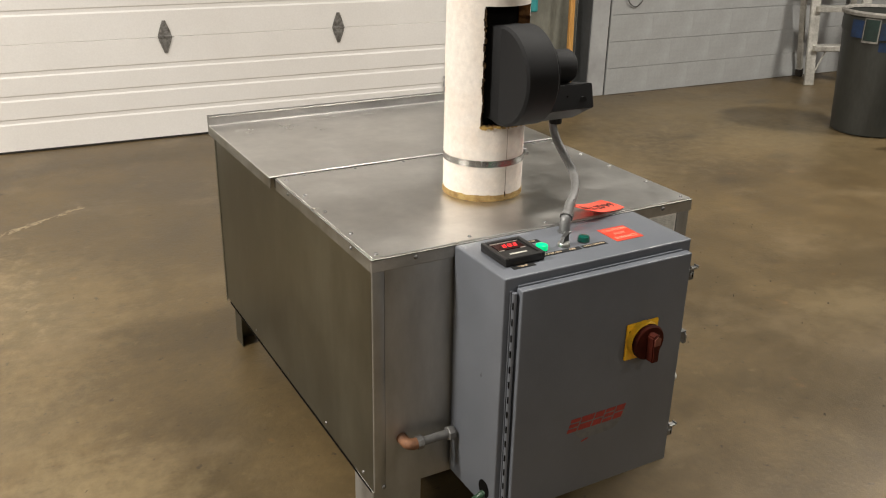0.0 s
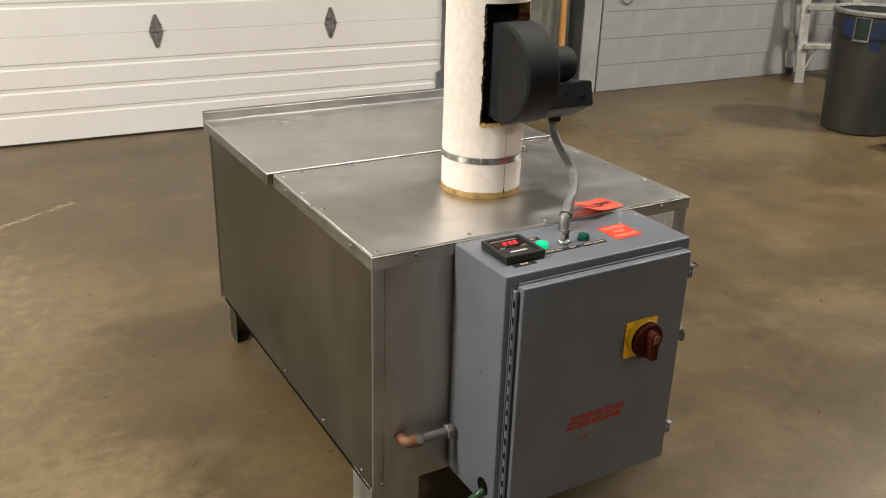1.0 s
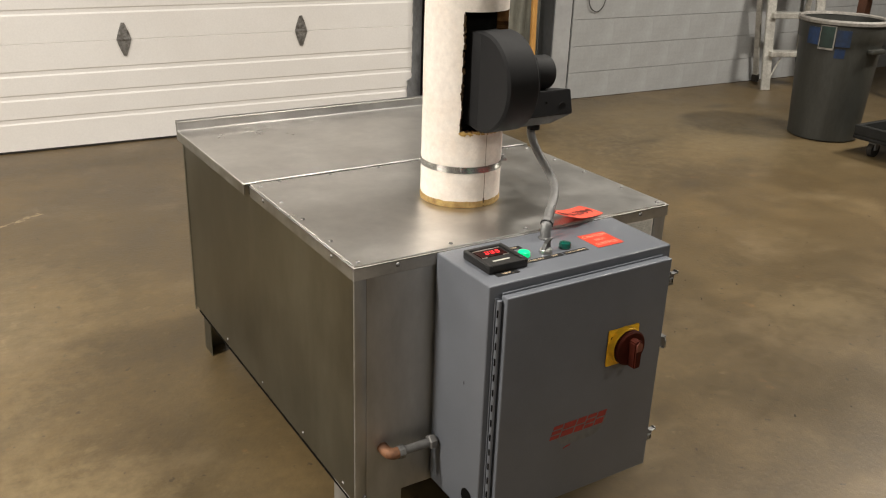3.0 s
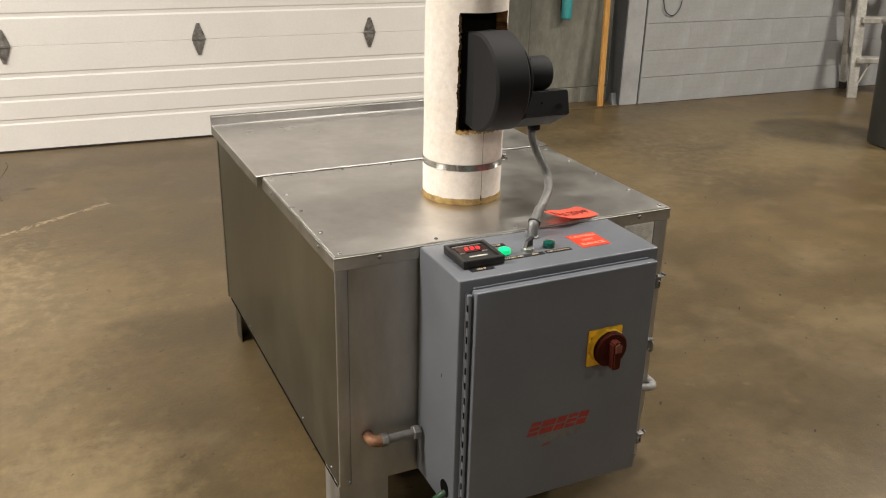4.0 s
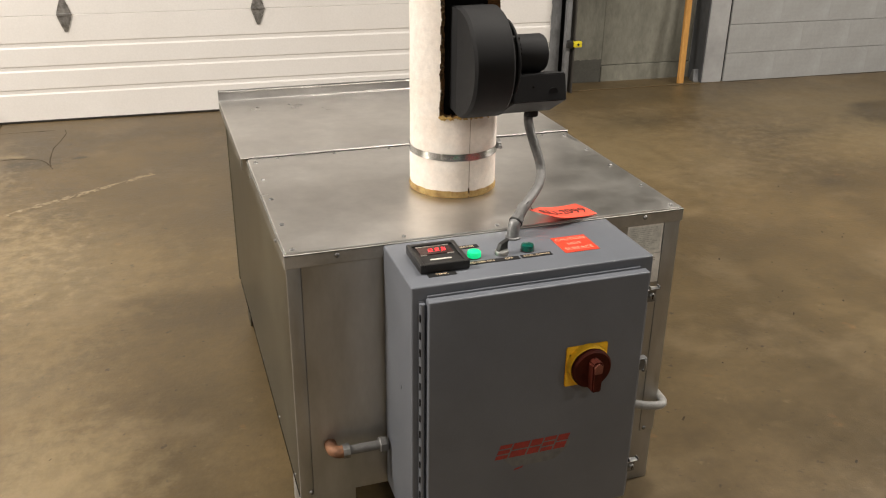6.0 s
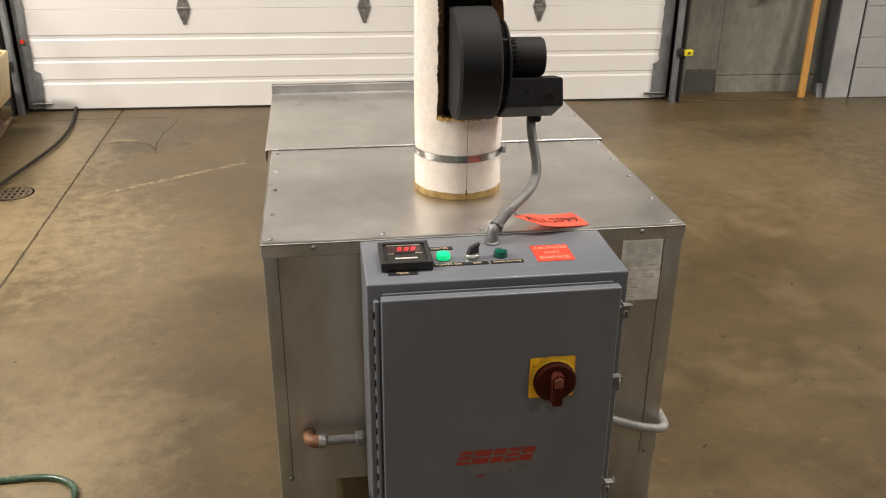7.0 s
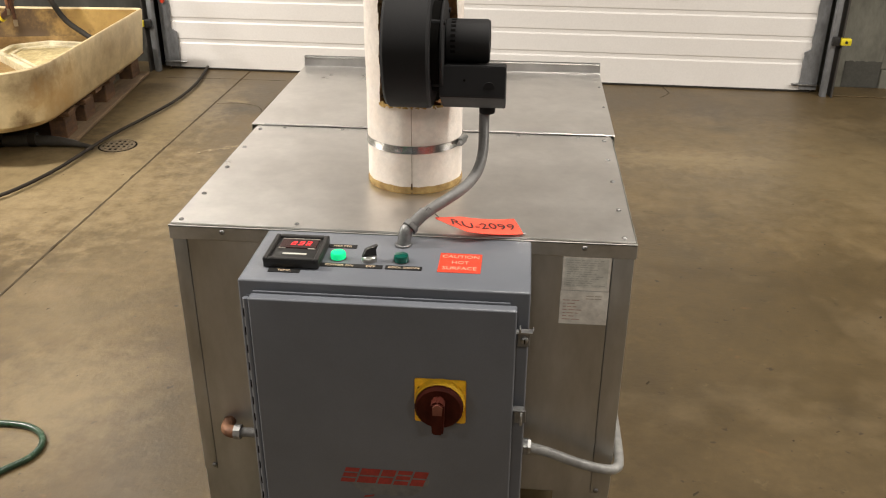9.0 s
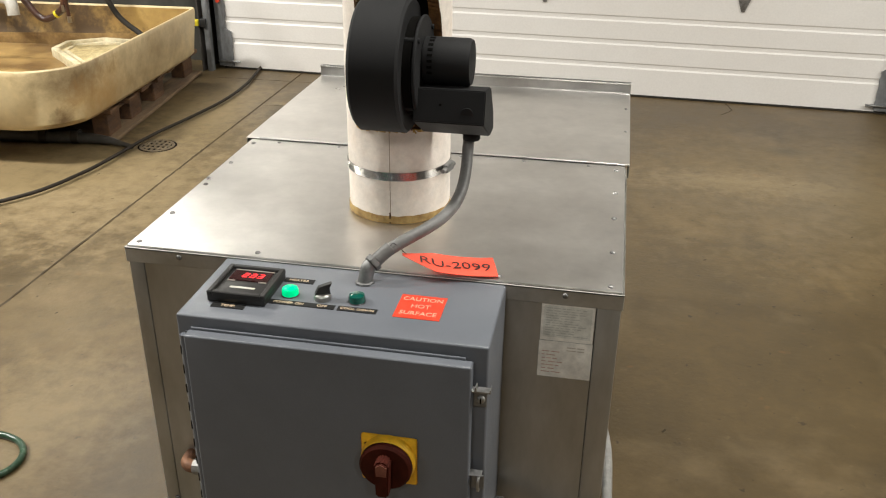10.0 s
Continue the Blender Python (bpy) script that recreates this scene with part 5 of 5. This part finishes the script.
part("tide_mark", turned(bm, -0.85, 4.35, 3.4), TUB_DIRT, tub, "brown tide mark round the inside")
frame_in = thing("filter_frame", "stained cream octagonal frame lying in the tub", "frame", (-1.35, 4.85, TZ0 + 0.03))


def octagon(points, width, z0, z1, material):
    for (ax0, ay0), (bx0, by0) in zip(points, points[1:] + points[:1]):
        d = Vector((bx0 - ax0, by0 - ay0, 0))
        m = Matrix.Translation((ax0, ay0, 0)) @ d.to_track_quat("X", "Z").to_matrix().to_4x4()
        part("frame_bar", box(B(), (-0.004, -width / 2, z0), (d.length + 0.004, width / 2, z1), 0.004, 2, m), material, frame_in)


OUTER = [(-1.585, 4.76), (-1.19, 4.40), (-1.03, 4.56), (-1.02, 4.84), (-1.16, 5.03), (-1.44, 5.05), (-1.60, 4.93)]
CRUST = surface("crusted_cream_plastic", (0.72, 0.65, 0.47), (0.55, 0.46, 0.27), 0.6, 0.8, big=9, fine=40, bump=0.3, bump_scale=60)
octagon(OUTER, 0.034, TZ0 + 0.030, TZ0 + 0.112, CRUST)
mid = Vector((-1.30, 4.76))
octagon([tuple(mid + (Vector(p) - mid) * 0.76) for p in OUTER], 0.020, TZ0 + 0.040, TZ0 + 0.106, CRUST)
bm = B()
rings = []
for k, lift in ((0.95, 0.088), (0.78, 0.090), (0.72, 0.098), (0.50, 0.102), (0.30, 0.104), (0.10, 0.112)):
    rings.append([(*(mid + (Vector(p) - mid) * k * (1 + 0.06 * noise.noise(Vector((p[0] * 9, p[1] * 9, k))))), TZ0 + lift + 0.010 * noise.noise(Vector((p[0] * 7, p[1] * 7, k * 9)))) for p in OUTER])
loft(bm, rings, True, True)
part("screen", bm, surface("pale_yellow_crust", (0.60, 0.50, 0.27), (0.40, 0.30, 0.13), 0.55, 0.8, big=10, fine=40, bump=0.4, bump_scale=50), frame_in, "pale crusted screen")

bm = tube(B(), smooth_path([(-1.75, 5.55, 1.35), (-1.60, 5.20, 1.0), (-1.46, 5.02, 0.72), (-1.353, 5.0, 0.521), (-1.282, 5.0, 0.409), (-1.169, 5.0, 0.324), (-1.06, 4.95, 0.265), (-0.99, 4.80, 0.225)], 8), 0.016, 12)
solid("drain_hose", bm, RUBBER, "black hose hanging into the tub", "hose")
BROWN_RUBBER = surface("brown_rubber", (0.035, 0.016, 0.011), (0.06, 0.025, 0.016), 0.3, big=20, specular=0.6)
loop_hose = thing("brown_hose", "dark brown hose looped over the tub with a yellow ring", "hose", (-1.58, 4.7, 0.45))
part("tube", tube(B(), smooth_path([(-1.80, 5.50, 1.30), (-1.78, 4.95, 0.95), (-1.70, 4.72, 0.62), (-1.650, 4.70, 0.520), (-1.578, 4.70, 0.452), (-1.483, 4.70, 0.487), (-1.420, 4.70, 0.580), (-1.40, 4.85, 0.95), (-1.45, 5.50, 1.30)], 10), 0.019, 14), BROWN_RUBBER, loop_hose)
part("ring", rod(B(), (-1.496, 4.70, 0.479), (-1.483, 4.70, 0.487), 0.022), YELLOW_SENSOR, loop_hose, "yellow marker ring")
for k, (dx, tip) in enumerate(((0.0, 0.455), (-0.026, 0.515))):
    h = thing("thin_hose", "thin reddish-brown hose hanging over the tub with a chrome tip", "hose", (-1.405 + dx, 4.68, tip))
    part("tube", tube(B(), smooth_path([(-1.50 + dx, 5.50, 1.36), (-1.43 + dx, 4.90, 1.0), (-1.412 + dx, 4.70, 0.70), (-1.405 + dx, 4.68, tip + 0.02)], 8), 0.0105, 10), COPPER if k else BROWN_RUBBER, h)
    part("tip", rod(B(), (-1.405 + dx, 4.68, tip - 0.012), (-1.405 + dx, 4.68, tip + 0.024), 0.011, n=12), BRIGHT, h, "chrome hose tip")
PIPE_WHITE = surface("grey_white_plastic", (0.55, 0.53, 0.48), None, 0.5)
valve = thing("pipe_valve", "white plastic pipe elbow above the tub", "pipe", (-1.75, 4.7, 0.49))
part("pipe", tube(B(), smooth_path([(-2.6, 5.5, 0.72), (-2.2, 4.90, 0.64), (-1.90, 4.70, 0.575), (-1.80, 4.70, 0.555)], 8), 0.028, 16), PIPE_WHITE, valve)
part("elbow", tube(B(), smooth_path([(-1.84, 4.70, 0.562), (-1.775, 4.70, 0.548), (-1.752, 4.69, 0.515), (-1.748, 4.685, 0.468)], 6), 0.033, 16), PIPE_WHITE, valve)
rack = thing("hose_rack", "dark steel rack with hoses on the wall behind the tub", "rack", (-2.0, 5.5, 1.25))
part("back_plate", box(B(), (-3.2, 5.57, 0.55), (-1.30, RECESS_Y, 1.55), 0.004, 1), surface("dark_soiled_steel", (0.035, 0.032, 0.029), (0.02, 0.018, 0.016), 0.6, big=5, bump=0.1), rack)
for x in (-1.40, -1.62, -1.80, -2.6):
    part("hook", rod(B(), (x, 5.48, 1.30), (x, 5.58, 1.30), 0.012, n=10), STEEL_DIRTY, rack)

askew(rack)

# ---- things along the block wall ----
CXc, CYc = 5.41, 3.715
can = thing("trash_can", "large grey plastic trash can with blue and green stickers", "trash can", (CXc, CYc, 0))
prof = [(0.213, 0.0), (0.228, 0.01), (0.236, 0.15), (0.258, 0.60), (0.262, 0.66), (0.273, 0.68), (0.273, 0.765), (0.282, 0.775), (0.282, 0.793), (0.273, 0.800), (0.262, 0.79), (0.255, 0.69), (0.21, 0.05), (0.01, 0.04)]
part("body", lathe(B(), prof, Matrix.Translation((CXc, CYc, 0)), 56), CAN_GREY, can)
part("rim", lathe(B(), [(0.270, 0.778), (0.286, 0.776), (0.288, 0.794), (0.276, 0.806), (0.262, 0.800), (0.258, 0.788)], Matrix.Translation((CXc, CYc, 0)), 56, False), CAN_RIM, can, "worn pale rim")


def can_patch(a0, a1, z0, z1, r0, r1, material, name, label, lift=0.002):
    bm = B()
    rows = []
    for k in range(9):
        a = radians(a0 + (a1 - a0) * k / 8)
        rows.append([Vector((CXc + (r + lift + e) * math.cos(a), CYc + (r + lift + e) * math.sin(a), z)) for r, z, e in ((r0, z0, 0), (r1, z1, 0), (r1, z1, -0.004), (r0, z0, -0.004))])
    loft(bm, rows)
    return part(name, bm, material, can, label)


can_patch(-192, -174, 0.640, 0.750, 0.273, 0.273, BLUE, "sticker", "scuffed blue sticker")
can_patch(-151, -132, 0.640, 0.745, 0.273, 0.273, BLUE, "sticker", "scuffed blue sticker")
can_patch(-150, -136, 0.565, 0.625, 0.2562, 0.2600, BLUE, "sticker", "scuffed blue sticker")
can_patch(-173, -152, 0.615, 0.768, 0.2735, 0.2735, CAN_RIM, "sticker_frame", "pale sticker border", 0.003)
can_patch(-171.5, -153.5, 0.628, 0.762, 0.2735, 0.2735, GREEN_STICKER, "sticker", "dark green sticker", 0.005)
bm = B()
for sgn in (-1,):
    box(bm, (CXc - 0.07, CYc - 0.300, 0.60), (CXc + 0.07, CYc - 0.255, 0.63), 0.01)
part("grip", bm, CAN_GREY, can)

ladder = thing("step_ladder", "worn white aluminium step ladder standing by the wall", "ladder", (6.45, 5.0, 0))
lx, ly = 6.26, 4.91
dx, dy = 0.42, -0.16
for k in (0, 1):
    x, y = lx + dx * k, ly + dy * k
    bm = B()
    box(bm, (-0.040, -0.014, 0.0), (0.040, 0.014, 1.9), 0.004, 1, Matrix.Translation((x, y, 0)) @ pose(0, 0, 0, -9, 0, -21))
    part("rail", bm, ALU, ladder)
    foot, knee = ((6.50, 5.215, 0.0), (6.32, 5.15, 0.66)) if k == 0 else ((7.07, 5.275, 0.0), (6.99, 5.17, 0.66))
    d = (Vector(knee) - Vector(foot)).normalized()
    m = Matrix.Translation(foot) @ d.to_track_quat("Z", "Y").to_matrix().to_4x4()
    leg = part("rear_leg", box(B(), (-0.022, -0.016, 0.03), (0.022, 0.016, 1.7), 0.003, 1, m), ALU, ladder)
    part("rubber_foot", box(B(), (-0.028, -0.022, 0.004), (0.028, 0.022, 0.07 if k == 0 else 0.22), 0.004, 1, m), RUBBER, leg, "black rubber foot")
for z in (0.325, 0.635, 0.945, 1.255):
    off = math.tan(radians(9)) * z
    m = Matrix.Translation((lx, ly, z)) @ pose(0, 0, 0, 0, 0, math.degrees(math.atan2(dy, dx)))
    bm = box(B(), (0.0, off - 0.06, -0.045), (0.45, off + 0.05, 0.0), 0.005, 1, m)
    part("tread", bm, ALU, ladder)
for k, s in ((0, 1), (1, -1)):
    m = Matrix.Translation((lx, ly, 0)) @ pose(0, 0, 0, 0, 0, math.degrees(math.atan2(dy, dx)))
    a, b = m @ Vector((0.02 if k == 0 else 0.43, 0.02, 0.06)), m @ Vector((0.12 if k == 0 else 0.33, 0.03, 0.28))
    part("brace", rod(B(), a, b, 0.008, n=8), ALU, ladder)

dolly = thing("platform_dolly", "near-black plastic platform dolly on casters", "dolly", (5.5, 3.0, 0))
bm = box(B(), (5.13, 2.72, 0.11), (5.95, 3.30, 0.135), 0.006)
for lo, hi in (((5.13, 2.72), (5.16, 3.30)), ((5.92, 2.72), (5.95, 3.30)), ((5.16, 2.72), (5.92, 2.75)), ((5.16, 3.27), (5.92, 3.30))):
    box(bm, (*lo, 0.135), (*hi, 0.20), 0.005, 1)
part("tray", bm, surface("worn_black_plastic", (0.012, 0.012, 0.011), (0.02, 0.02, 0.019), 0.7, 0.8, big=8, specular=0.2), dolly)
for x in (5.22, 5.86):
    for y in (2.82, 3.20):
        c = part("caster", rod(B(), (x, y - 0.018, 0.045), (x, y + 0.018, 0.045), 0.045, n=24), RUBBER, dolly)
        part("fork", box(B(), (x - 0.02, y - 0.026, 0.045), (x + 0.02, y + 0.026, 0.11), 0.004, 1), STEEL_DIRTY, c)

bench = thing("work_bench", "brown painted wooden bench behind the trash can", "bench", (7.6, 4.3, 0))
part("top", box(B(), (6.9, 3.9, 0.80), (8.3, 4.7, 0.90), 0.006), BROWN_BOX, bench)
for x in (6.98, 8.22):
    for y in (3.98, 4.62):
        part("leg", box(B(), (x - 0.04, y - 0.04, 0.0), (x + 0.04, y + 0.04, 0.80), 0.004, 1), BROWN_BOX, bench)

# ---- the blocks of the lower courses ----
BL, BH = 0.4064, 0.2032
cache = {}
for r in range(6):
    x = 4.432 - (BL / 2 if r % 2 else 0)
    while x < X_E - 0.05:
        a, b = max(x, 4.432), min(x + BL, X_E)
        w = round(b - a, 3)
        if w > 0.03:
            if w not in cache:
                cache[w] = finish(box(B(), (0.0, 0.0, 0.0018), (w - 0.0002, 0.02, BH - 0.0018)), "block", BLOCK_PAINT)
            ob = new("block", cache[w])
            ob.parent = wall_block
            ob.location = Vector((a, WALL_Y + rng.uniform(-0.00005, 0.00005), r * BH)) - Vector((4.432, WALL_Y, 0))
        x += BL
